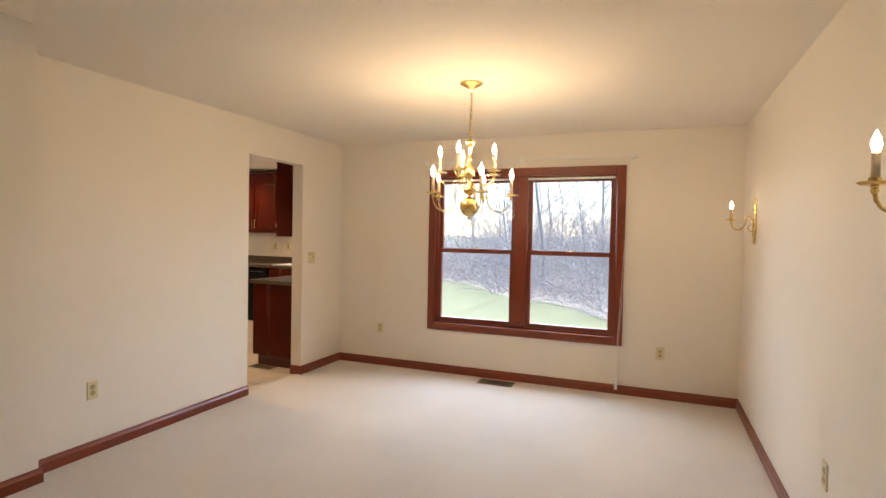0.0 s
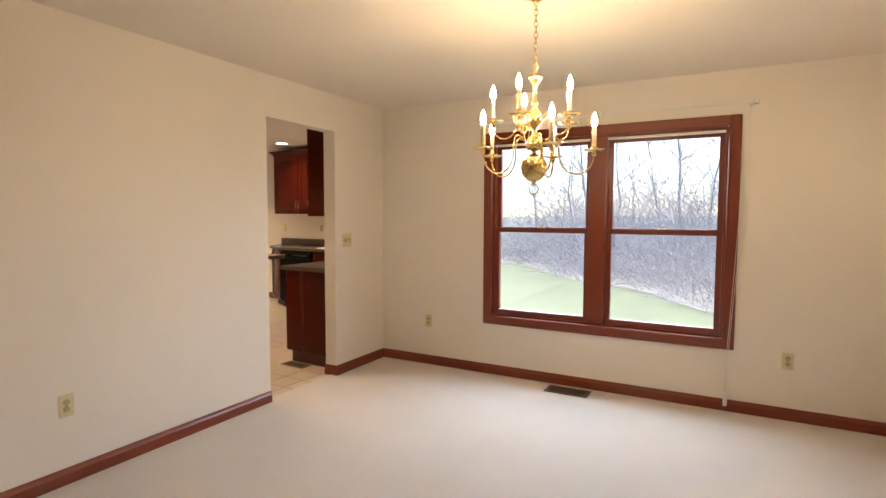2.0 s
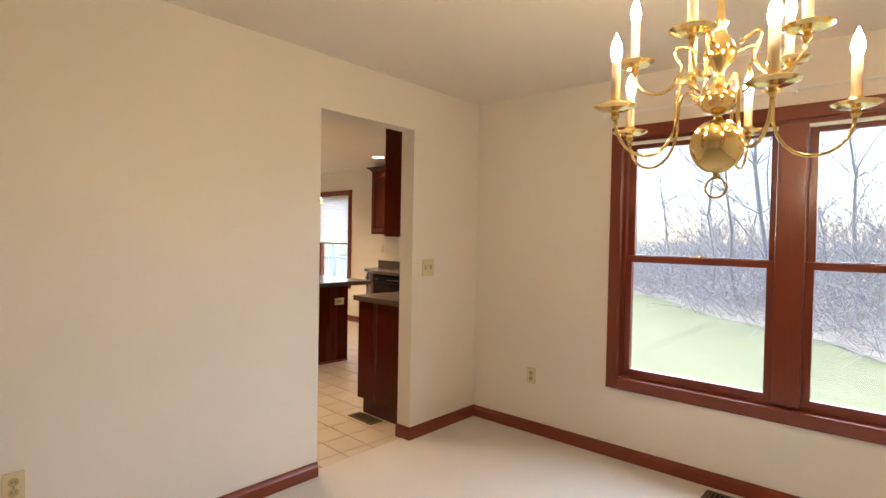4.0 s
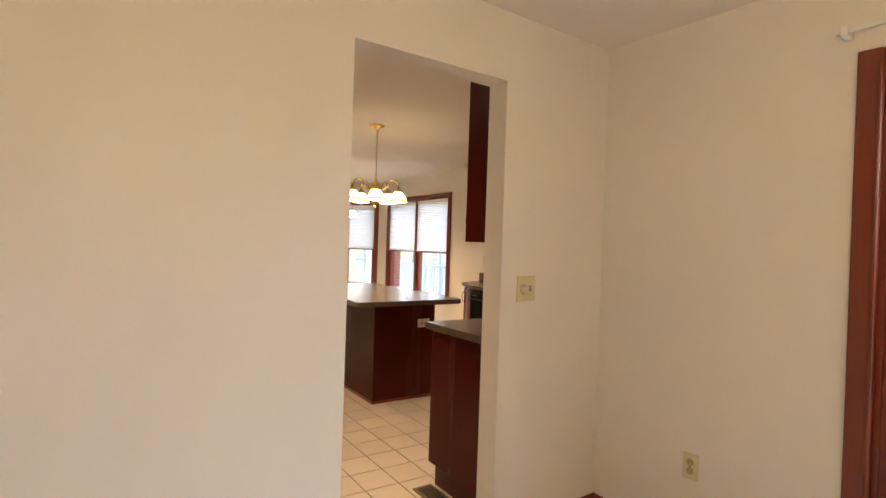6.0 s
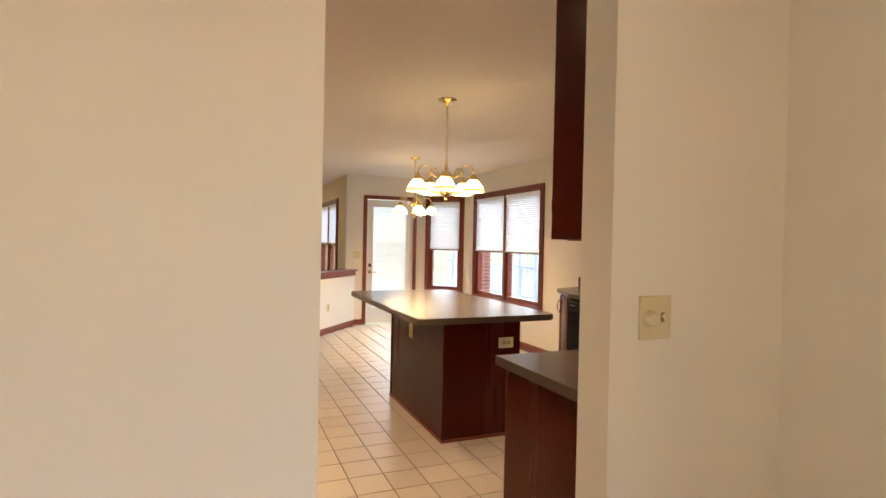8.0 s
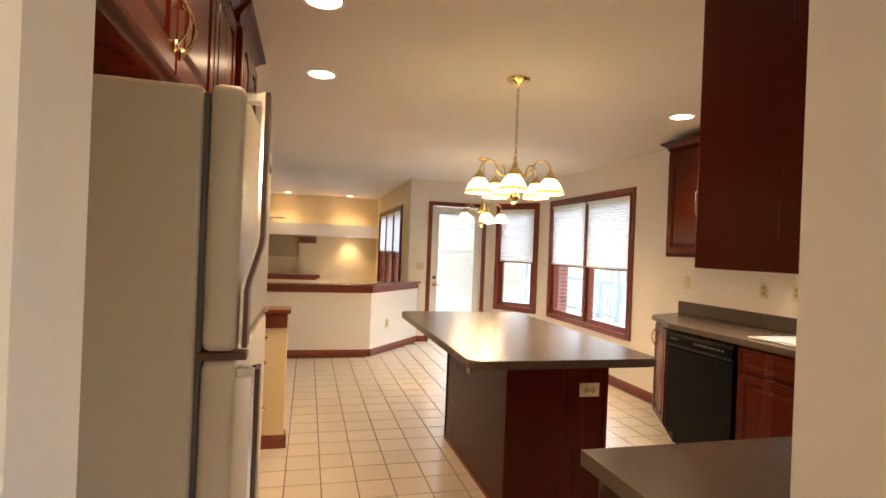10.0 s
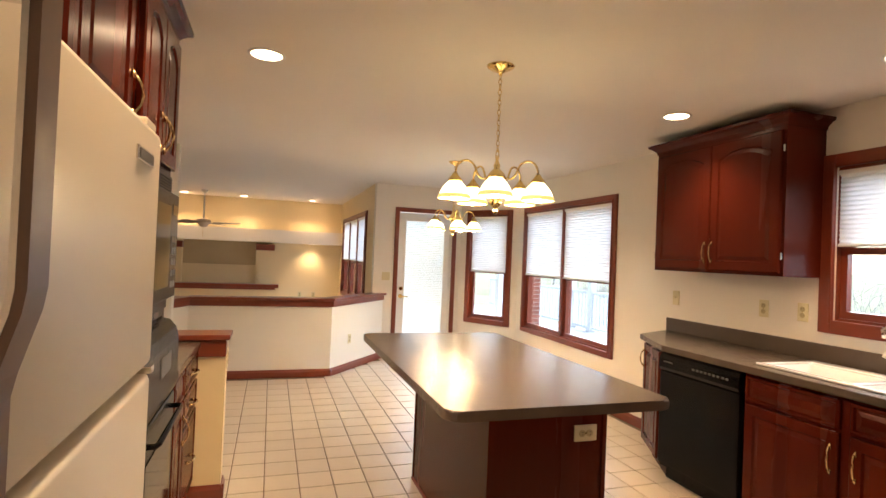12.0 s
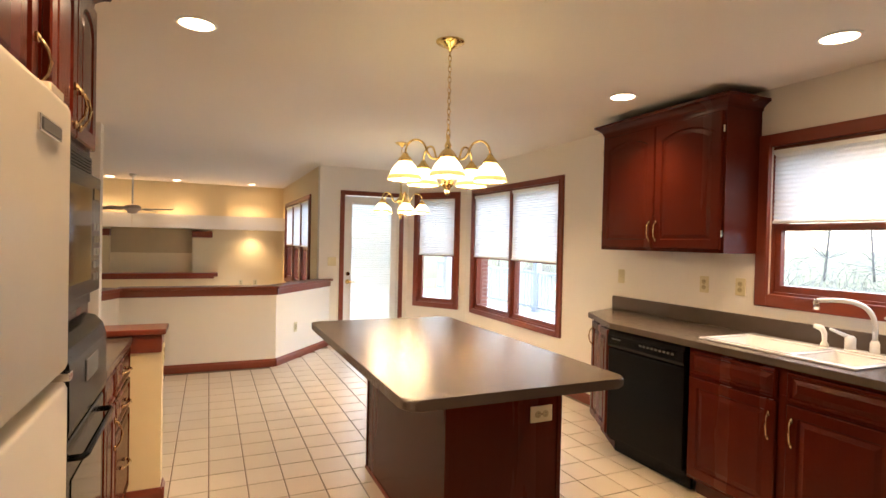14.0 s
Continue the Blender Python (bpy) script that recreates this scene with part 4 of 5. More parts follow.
def base_cabinet(name, label, m, w, layout, d=0.59, z1=0.874, toe=True, group="kitchen base cabinets", hollow=False):
    """Local: x along, front at y=0. layout: (kind, x0, x1, z0, z1, handle side) fronts."""
    root = thing(name, label, "cabinet", m, group)
    if hollow:
        carcass(root, 0, w, 0, d, 0.105, 0.735)
        for n, a in (("front_rail", (0, w, 0, 0.02, 0.736, z1)), ("side_panel", (0, 0.018, 0.021, d, 0.736, z1)), ("side_panel", (w - 0.018, w, 0.021, d, 0.736, z1))):
            part(n, B(*a), CHERRY, root)
    else:
        carcass(root, 0, w, 0, d, 0.105, z1)
    if toe:
        part("toe_kick", B(0.002, w - 0.002, 0.075, d, 0, 0.104), CHERRY_IN, root, "recessed toe kick")
    for kind_, x0, x1, z0, z1_, side in layout:
        fr = panel_door(root, kind_, x0, z0, x1 - x0, z1_ - z0, 0.0, 0.055 if kind_ == "door" else 0.016, -0.001)
        if side == "l":
            pull(fr, x0 + 0.032, z1_ - 0.13, -0.021)
        elif side == "r":
            pull(fr, x1 - 0.032, z1_ - 0.13, -0.021)
        elif side == "c":
            pull(fr, (x0 + x1) / 2, (z0 + z1_) / 2, -0.021, False)
    return root


# drawers between the oven and the half wall
base_cabinet("drawer_cabinet", "cherry drawer cabinet with brass pulls", pose(-2.575, -1.565, 0, 0, 0, 180), 0.782,
             [("drawer_front", 0.30, 0.765, 0.72, 0.86, "c"), ("drawer_front", 0.30, 0.765, 0.56, 0.705, "c"), ("drawer_front", 0.30, 0.765, 0.13, 0.545, "c"), ("drawer_front", 0.02, 0.285, 0.72, 0.86, ""), ("door", 0.02, 0.285, 0.13, 0.705, "r")], d=0.62)
bm = bmesh.new()
prism(bm, [(-2.574, -2.198), (-2.574, -1.535), (-3.358, -1.535), (-3.358, -2.198)][::-1], 0.876, 0.914, bevel=0.006)
tagged(link("worktop", bm, COUNTER), "short grey-brown laminate worktop beside the oven", "worktop")

# run under the window
base_cabinet("base_cabinet", "cherry sink cabinet with drawer fronts and two doors", pose(-2.378, 1.40, 0), 1.05,
             [("drawer_front", 0.012, 0.525, 0.715, 0.855, ""), ("door", 0.012, 0.525, 0.125, 0.70, "r"), ("drawer_front", 0.575, 1.038, 0.715, 0.855, ""), ("door", 0.575, 1.038, 0.125, 0.70, "l")], hollow=True)
base_cabinet("base_cabinet", "cherry corner base cabinet with one door", pose(-1.326, 1.40, 0), 0.535, [("drawer_front", 0.02, 0.50, 0.715, 0.855, ""), ("door", 0.02, 0.50, 0.125, 0.70, "l")])
base_cabinet("base_cabinet", "cherry base cabinet beside the passage", pose(-0.755, 1.39, 0, 0, 0, -90), 1.965,
             [("drawer_front", 0.62, 1.06, 0.715, 0.855, "c"), ("door", 0.62, 1.06, 0.125, 0.70, "r"), ("drawer_front", 1.07, 1.51, 0.715, 0.855, "c"), ("door", 1.07, 1.51, 0.125, 0.70, "l"), ("drawer_front", 1.52, 1.95, 0.715, 0.855, "c"), ("door", 1.52, 1.95, 0.125, 0.70, "l")], d=0.63)


def angled_cabinet():
    root = thing("base_cabinet", "narrow angled cherry end cabinet beside the dishwasher", "cabinet", None, "kitchen base cabinets")
    bm = bmesh.new()
    prism(bm, [(-3.045, 1.40), (-3.045, 1.995), (-3.63, 1.995), (-3.47, 1.61)], 0.105, 0.874)
    part("body", bm, CHERRY, root)
    bm = bmesh.new()
    prism(bm, [(-3.045, 1.47), (-3.045, 1.995), (-3.60, 1.995), (-3.42, 1.66)], 0, 0.104)
    part("toe_kick", bm, CHERRY_IN, root)
    a, b = Vector((-3.47, 1.61)), Vector((-3.045, 1.40))
    d = (b - a)
    ang = math.degrees(math.atan2(d.y, d.x))
    sub = panel_door(root, "door", 0.02, 0.125, d.length - 0.04, 0.73, 0, 0.05, -0.001)
    sub.matrix_local = pose(a.x, a.y, 0, 0, 0, ang)
    pull(sub, 0.05, 0.74, -0.021)


angled_cabinet()


def dishwasher():
    root = thing("dishwasher", "glossy black built-in dishwasher under the counter", "dishwasher", pose(-3.037, 1.40, 0))
    w = 0.65
    part("tub", B(0.003, w - 0.003, 0.0, 0.58, 0.10, 0.868), BLACK, root)
    door = part("door", B(0.006, w - 0.006, -0.028, -0.001, 0.13, 0.742, bevel=0.005), BLACK, root, "glossy black door panel")
    bm = bmesh.new()
    prof = [(-0.001, 0.75), (-0.03, 0.75), (-0.04, 0.77), (-0.036, 0.83), (-0.02, 0.863), (-0.001, 0.866)]
    a = [bm.verts.new((0.006, y, z)) for y, z in prof]
    b = [bm.verts.new((w - 0.006, y, z)) for y, z in prof]
    for k in range(len(prof)):
        bm.faces.new((a[k], a[(k + 1) % len(prof)], b[(k + 1) % len(prof)], b[k]))
    bm.faces.new(a)
    bm.faces.new(b[::-1])
    cp = part("control_panel", bm, BLACK, root, "black control strip")
    for k in range(9):
        part("button", B(0.30 + k * 0.032, 0.318 + k * 0.032, -0.0405, -0.034, 0.80, 0.812), GASKET, cp)
    part("name_bar", B(0.05, 0.13, -0.0405, -0.034, 0.805, 0.812), GASKET, cp)
    part("kick_plate", B(0.006, w - 0.006, 0.05, 0.07, 0.01, 0.125), BLACK, root)


dishwasher()

# L-shaped worktop with the opening for the sink
SX0, SX1, SY0, SY1 = -2.365, -1.545, 1.45, 1.915
bm = bmesh.new()
Z0, Z1 = 0.876, 0.914
prism(bm, [(-0.122, -0.605), (-0.122, 1.36), (-0.79, 1.36), (-0.79, -0.605)], Z0, Z1)
prism(bm, [(-0.122, 1.36), (-0.122, 1.997), (SX1 - 0.02, 1.997), (SX1 - 0.02, 1.36)], Z0, Z1)
prism(bm, [(SX1 - 0.02, 1.36), (SX1 - 0.02, SY0 + 0.02), (SX0 + 0.02, SY0 + 0.02), (SX0 + 0.02, 1.35)], Z0, Z1)
prism(bm, [(SX1 - 0.02, SY1 - 0.02), (SX1 - 0.02, 1.997), (SX0 + 0.02, 1.997), (SX0 + 0.02, SY1 - 0.02)], Z0, Z1)
prism(bm, [(SX0 + 0.02, 1.35), (SX0 + 0.02, 1.997), (-3.69, 1.997), (-3.50, 1.575), (-2.995, 1.345)], Z0, Z1)
worktop = thing("worktop", "grey-brown laminate L-shaped worktop with a low backsplash", "worktop")
part("slab", bm, COUNTER, worktop)
part("backsplash", B(-3.68, -0.142, 1.975, 1.998, 0.915, 1.02, bevel=0.003), COUNTER, worktop, "laminate backsplash")
part("backsplash", B(-0.145, -0.122, -0.58, 1.973, 0.915, 1.02, bevel=0.003), COUNTER, worktop, "laminate backsplash")


def sink():
    root = thing("kitchen_sink", "white enamel double-bowl drop-in sink", "sink")
    xm = SX0 + 0.50
    bm = bmesh.new()
    z = 0.915
    for a in ((SX0, SX1, SY0, SY0 + 0.04), (SX0, SX1, SY1 - 0.085, SY1)):
        box(bm, a[0], a[1], a[2], a[3], z, z + 0.011, bevel=0.004)
    for a in ((SX0, SX0 + 0.035), (xm - 0.02, xm + 0.02), (SX1 - 0.035, SX1)):
        box(bm, a[0], a[1], SY0 + 0.03, SY1 - 0.075, z, z + 0.0105, bevel=0.004)
    part("rim", bm, SINK, root, "white raised sink rim", True)
    for a, b in ((SX0 + 0.035, xm - 0.02), (xm + 0.02, SX1 - 0.035)):
        bm = bmesh.new()
        o = rounded([(a, SY0 + 0.04), (b, SY0 + 0.04), (b, SY1 - 0.085), (a, SY1 - 0.085)], 0.04)
        c = Vector(((a + b) / 2, (SY0 + SY1) / 2 - 0.02))
        rings = [[bm.verts.new((c.x + (p[0] - c.x) * s, c.y + (p[1] - c.y) * s, zz)) for p in o] for s, zz in ((1.04, 0.920), (0.98, 0.91), (0.95, 0.80), (0.90, 0.76), (0.15, 0.75))]
        n = len(o)
        for r0, r1 in zip(rings, rings[1:]):
            for k in range(n):
                bm.faces.new((r0[k], r0[(k + 1) % n], r1[(k + 1) % n], r1[k]))
        bm.faces.new(rings[-1])
        bowl = part("bowl", bm, SINK, root, "white enamel bowl", True)
        bm = bmesh.new()
        lathe(bm, [(0.042, 0.0), (0.04, 0.004), (0.02, 0.002)], (c.x, c.y, 0.7505), 18)
        part("drain", bm, CHROME, bowl, "steel drain", True)


sink()


def faucet():
    root = thing("faucet", "white arched kitchen faucet with a lever and side spray", "faucet", pose(-1.685, SY1 - 0.045, 0.926))
    part("base_plate", B(-0.13, 0.13, -0.028, 0.028, 0.0, 0.012, bevel=0.005), SINK, root)
    bm = bmesh.new()
    tube(bm, [(0.0, 0, 0.01), (0.0, 0, 0.06), (0, 0, 0.075)], [0.022, 0.021, 0.015], 16)
    pts = [(0.0, 0, 0.06), (0.0, 0, 0.12)] + [tuple(p) for p in bezier((0, 0, 0.12), (0.0, 0, 0.27), (-0.08, -0.05, 0.275), (-0.205, -0.125, 0.258), 12)]
    tube(bm, pts, 0.0125, 12)
    part("spout", bm, SINK, root, "white arched spout", True)
    bm = bmesh.new()
    tube(bm, [(-0.205, -0.125, 0.264), (-0.207, -0.126, 0.248), (-0.207, -0.126, 0.231), (-0.207, -0.126, 0.208)], [0.012, 0.019, 0.016, 0.015], 12)
    part("nozzle", bm, CHROME, root, "chrome aerator", True)
    bm = bmesh.new()
    tube(bm, [(-0.11, 0, 0.01), (-0.11, 0, 0.07), (-0.11, 0, 0.082)], [0.026, 0.025, 0.014], 16)
    tube(bm, [(-0.11, 0, 0.072), (-0.145, -0.02, 0.088), (-0.19, -0.04, 0.108)], [0.012, 0.010, 0.007], 10)
    part("lever", bm, SINK, root, "white lever handle", True)
    bm = bmesh.new()
    tube(bm, [(-0.235, 0, 0.0), (-0.235, 0, 0.015), (-0.235, 0, 0.03), (-0.237, 0, 0.075), (-0.247, -0.008, 0.10), (-0.275, -0.03, 0.112)], [0.022, 0.02, 0.012, 0.014, 0.017, 0.012], 12)
    part("side_spray", bm, SINK, root, "white side spray", True)
    bm = bmesh.new()
    tube(bm, [(0.19, 0, 0.0), (0.19, 0, 0.12)] + [tuple(p) for p in bezier((0.19, 0, 0.12), (0.19, 0, 0.21), (0.12, -0.04, 0.215), (0.07, -0.07, 0.20), 8)], 0.006, 8)
    part("filter_tap", bm, SINK, root, "thin white filter tap", True)


faucet()


def island():
    root = thing("kitchen_island", "cherry kitchen island with an overhanging grey-brown laminate top", "island")
    x0, x1, y0, y1 = -3.385, -2.19, -0.245, 0.345
    part("body", B(x0, x1, y0, y1, 0.0, 0.874, bevel=0.003), CHERRY, root)
    for a in ((x0, y0), (x1, y0), (x1, y1), (x0, y1)):
        sx, sy = (1 if a[0] == x1 else -1), (1 if a[1] == y1 else -1)
        part("corner_strip", B(min(a[0] - sx * 0.02, a[0] + sx * 0.005), max(a[0] - sx * 0.02, a[0] + sx * 0.005), min(a[1] - sy * 0.02, a[1] + sy * 0.005), max(a[1] - sy * 0.02, a[1] + sy * 0.005), 0.0, 0.873, bevel=0.003), CHERRY, root)
    part("base_shoe", B(x0 - 0.008, x1 + 0.008, y0 - 0.008, y1 + 0.008, 0.0, 0.022, bevel=0.004), MAHOG_H, root)
    bm = bmesh.new()
    o = [(-3.60, -0.575), (-1.80, -0.575), (-1.80, 0.385), (-3.60, 0.385)]
    prism(bm, rounded(o, 0.055), 0.874, 0.914, bevel=0.010)
    part("worktop", bm, COUNTER, root, "grey-brown laminate top with rounded corners")


island()
plate("wall_outlet", "ivory outlet laid sideways on the island end", pose(-2.19, 0.235, 0.664, 0, 0, 90), 0.118, 0.075)
plate("wall_outlet", "dark ivory outlet on the island side", pose(-2.86, -0.245, 0.665), 0.07, 0.115)
_hd = Vector((-7.34 + 6.33, 0.33 + 0.475)).normalized()
plate("wall_outlet", OUT + " on the angled half wall", pose(-6.33 + _hd.x * 0.42, -0.475 + _hd.y * 0.42, 0.38, 0, 0, math.degrees(math.atan2(-_hd.y, -_hd.x)) + 180))
plate("wall_outlet", OUT + " on the end of the short half wall", pose(-3.42, -1.40, 0.80, 0, 0, 180))


def fridge():
    """Local x towards -x of the room; doors at y < 0."""
    root = thing("refrigerator", "almond top-freezer refrigerator with chrome and brown handles", "refrigerator", pose(-0.578, -1.46, 0, 0, 0, 180))
    w = 0.707
    part("cabinet_body", B(0.0, w, 0.008, 0.70, 0.03, 1.665, bevel=0.008), FRIDGE, root)
    part("gasket", B(0.012, w - 0.012, -0.002, 0.008, 0.10, 1.655), GASKET, root)
    part("kick_grille", B(0.02, w - 0.02, -0.02, 0.0, 0.03, 0.09), BLACK, root)
    up = part("freezer_door", B(0.0, w, -0.06, -0.0025, 1.207, 1.672, bevel=0.014), FRIDGE, root, "almond freezer door", True)
    lo = part("fridge_door", B(0.0, w, -0.06, -0.0025, 0.10, 1.192, bevel=0.014), FRIDGE, root, "almond refrigerator door", True)
    part("badge", B(0.50, 0.62, -0.064, -0.0602, 1.593, 1.618, bevel=0.001), CHROME, up, "small chrome badge")
    part("badge_face", B(0.512, 0.612, -0.0655, -0.0642, 1.597, 1.614), GASKET, up, "grey badge lettering strip")
    part("hinge_cap", B(w - 0.09, w - 0.01, -0.05, 0.05, 1.673, 1.69, bevel=0.004), FRIDGE, root)
    part("mid_hinge", B(w - 0.03, w - 0.002, -0.066, -0.02, 1.193, 1.206, bevel=0.001), CHROME, root)

    def bar(door, pts, name, r, m, lab):
        b = bmesh.new()
        tube(b, pts, r, 10)
        part(name, b, m, door, lab, True)

    def strip(door, pts, name, hx, hy, m, lab, dy=0.0):
        """A flat bar of section hx by hy through points."""
        b = bmesh.new()
        rows = [[b.verts.new((p[0] + sx * hx, p[1] + dy + sy * hy, p[2])) for sx, sy in ((-1, -1), (1, -1), (1, 1), (-1, 1))] for p in pts]
        for r0, r1 in zip(rows, rows[1:]):
            for k in range(4):
                b.faces.new((r0[k], r0[(k + 1) % 4], r1[(k + 1) % 4], r1[k]))
        b.faces.new(rows[0][::-1])
        b.faces.new(rows[-1])
        part(name, b, m, door, lab)

    hx = 0.023
    top = [(hx, -0.093, 1.664), (hx, -0.093, 1.41), (hx, -0.090, 1.39), (hx, -0.074, 1.335), (hx, -0.07, 1.315), (hx, -0.07, 1.215)]
    low = [(hx, -0.093, 1.178), (hx, -0.093, 0.80), (hx, -0.090, 0.78), (hx, -0.074, 0.725), (hx, -0.07, 0.705), (hx, -0.07, 0.58)]
    for door, pts in ((up, top), (lo, low)):
        strip(door, pts, "handle", 0.0215, 0.0026, CHROME, "chrome-edged bar handle", 0.0034)
        strip(door, pts, "handle_grip", 0.0208, 0.0040, WOODGRIP, "brown grip strip", -0.0034)
    part("handle_foot", B(hx - 0.012, hx + 0.012, -0.097, -0.058, 1.646, 1.664, bevel=0.003), CHROME, up)
    part("handle_foot", B(hx - 0.012, hx + 0.012, -0.097, -0.058, 1.16, 1.178, bevel=0.003), CHROME, lo)
    part("handle_bracket", B(hx - 0.02, hx + 0.016, -0.078, 0.004, 1.1925, 1.2065, bevel=0.003), WOODGRIP, root)


fridge()

# ---- dining window dressing ----
rail = thing("curtain_rail", "thin white traverse rail above the dining window", "curtain rail")
bm = bmesh.new()
box(bm, 1.02, 3.09, -0.05, -0.036, 2.168, 2.181, bevel=0.002)
part("rail", bm, WHITE, rail)
for x in (1.05, 2.05, 3.07):
    part("bracket", B(x - 0.012, x + 0.012, -0.06, 0.0, 2.155, 2.195, bevel=0.003), WHITE, rail)
part("end_cap", B(3.085, 3.115, -0.06, -0.012, 2.158, 2.192, bevel=0.004), WHITE, rail)
cord = thing("blind_cord", "white pull cords hanging beside the dining window", "cord")
bm = bmesh.new()
tube(bm, [(3.05, -0.045, 2.166), (3.03, -0.04, 1.6), (3.005, -0.038, 1.0), (2.98, -0.036, 0.5), (2.97, -0.036, 0.12)], 0.0016, 6)
tube(bm, [(3.06, -0.045, 2.166), (3.042, -0.04, 1.6), (3.018, -0.038, 1.0), (2.99, -0.036, 0.5), (2.98, -0.036, 0.12)], 0.0016, 6)
part("cord", bm, WHITE, cord)
part("cord_tensioner", B(2.962, 2.99, -0.05, -0.018, 0.05, 0.16, bevel=0.004), WHITE, cord, "white plastic tensioner")
hb = thing("raised_blind", "white blind drawn up at the window head", "blind")
part("head_rail", B(1.178, 1.983, -0.006, 0.03, 1.985, 2.0, bevel=0.002), WHITE, hb)
part("head_rail", B(2.117, 2.922, -0.006, 0.03, 1.985, 2.0, bevel=0.002), WHITE, hb)

# ---- family room beyond ----
XF = -11.2
sof = B(XF + 0.001, XF + 0.35, -6.39, 0.178, 1.58, 1.83)
tagged(link("wall_family_soffit", sof, WALL), "long cream soffit across the far family room wall", "soffit", kind="structure")
fire = thing("fireplace_mantel", "cream chimney breast with dark mahogany mantel shelf and brackets", "mantel")
part("shelf", B(XF + 0.001, XF + 0.28, -3.6, -1.02, 0.69, 0.755, bevel=0.006), MAHOG_H, fire, "dark mahogany mantel shelf")
part("shelf_moulding", B(XF + 0.001, XF + 0.22, -3.55, -1.08, 0.65, 0.689, bevel=0.01), MAHOG_H, fire)
for y0 in (-1.46, -3.12):
    part("pilaster", B(XF + 0.001, XF + 0.12, y0, y0 + 0.33, 0.756, 1.42), LAMPLIT, fire, "cream plastered pilaster")
    part("bracket", B(XF + 0.001, XF + 0.2, y0 - 0.01, y0 + 0.34, 1.421, 1.54, bevel=0.01), MAHOG, fire, "dark mahogany bracket")
part("breast", B(XF + 0.001, XF + 0.06, -3.4, -1.1, 0, 0.649), LAMPLIT, fire)
# Niche has no depth: a flat panel, darker than the wall round it.
part("niche_panel", B(XF + 0.001, XF + 0.02, -2.785, -1.47, 1.12, 1.575), NICHE, fire, "flat tan panel drawn for the niche, darker than the wall")
for y in (-0.60, -0.33):
    plate("wall_outlet", OUT + " on the far family room wall", pose(XF, y, 0.55, 0, 0, 90))


def fan():
    root = thing("ceiling_fan", "tan four-blade ceiling fan hanging in the family room, at rest", "ceiling fan", pose(-10.1, -2.33, 0))
    bm = bmesh.new()
    tube(bm, [(0, 0, H - 0.002), (0, 0, H - 0.05), (0, 0, H - 0.055), (0, 0, 1.93)], [0.06, 0.04, 0.013, 0.013], 12)
    part("downrod", bm, WHITE, root, smooth=True)
    bm = bmesh.new()
    lathe(bm, [(0.03, 1.79), (0.07, 1.80), (0.075, 1.83), (0.12, 1.85), (0.13, 1.885), (0.11, 1.92), (0.04, 1.935)], (0, 0, 0), 20)
    part("motor", bm, FANBODY, root, smooth=True)
    for k in range(4):
        a = 0.25 + k * math.pi / 2 + 0.9
        bm = bmesh.new()
        o = rounded([(0.17, -0.05), (0.66, -0.068), (0.66, 0.068), (0.17, 0.05)], 0.02)
        prism(bm, o, -0.004, 0.004)
        bl = part("blade", bm, FANM, root, "brown-grey fan blade")
        bl.matrix_local = pose(0, 0, 1.865) @ Matrix.Rotation(a, 4, "Z") @ Matrix.Rotation(radians(11), 4, "X")
    bm = bmesh.new()
    tube(bm, [(0.03, 0, 1.79), (0.03, 0, 1.62)], 0.002, 5)
    part("pull_chain", bm, BRASS, root)


fan()

# ---- outside ----
bm = bmesh.new()


def gh(x, y):
    r = max(0.0, math.hypot(x + 3, y) - 9)
    return -0.35 + 0.25 * noise.noise((x * 0.07, y * 0.07, 0)) * min(1, r / 12) - 0.012 * min(r, 30)
xs = [-2000, -600, -200, -90] + [-60 + 3 * k for k in range(41)] + [90, 200, 600, 2000]
grid = [[bm.verts.new((x, y, gh(x, y))) for y in xs] for x in xs]
for i in range(len(xs) - 1):
    for j in range(len(xs) - 1):
        bm.faces.new((grid[i][j], grid[i + 1][j], grid[i + 1][j + 1], grid[i][j + 1]))
tagged(link("ground", bm, GRASS, True), "pale green spring lawn reaching to the woods", "lawn", kind="structure")


def limb(bm, p, d, length, r, depth, rng, seg):
    pts, rs = [p], [r]
    n = 4
    q, v = Vector(p), Vector(d)
    for i in range(n):
        v = (v + Vector((rng.uniform(-.30, .30), rng.uniform(-.30, .30), rng.uniform(-.12, .20)))).normalized()
        q = q + v * (length / n)
        pts.append(q.copy())
        rs.append(r * (1 - 0.55 * (i + 1) / n))
    tube(bm, pts, rs, seg)
    if depth <= 0:
        return
    for k in range(rng.randint(3, 4)):
        i = rng.randint(2, n)
        a = rng.uniform(0, 2 * math.pi)
        side = Vector((math.cos(a), math.sin(a), rng.uniform(-0.1, 0.7))).normalized()
        nv = (v * 0.6 + side * 0.8).normalized()
        limb(bm, pts[i], nv, length * rng.uniform(0.5, 0.75), rs[i] * 0.6, depth - 1, rng, 4 if depth > 2 else 3)


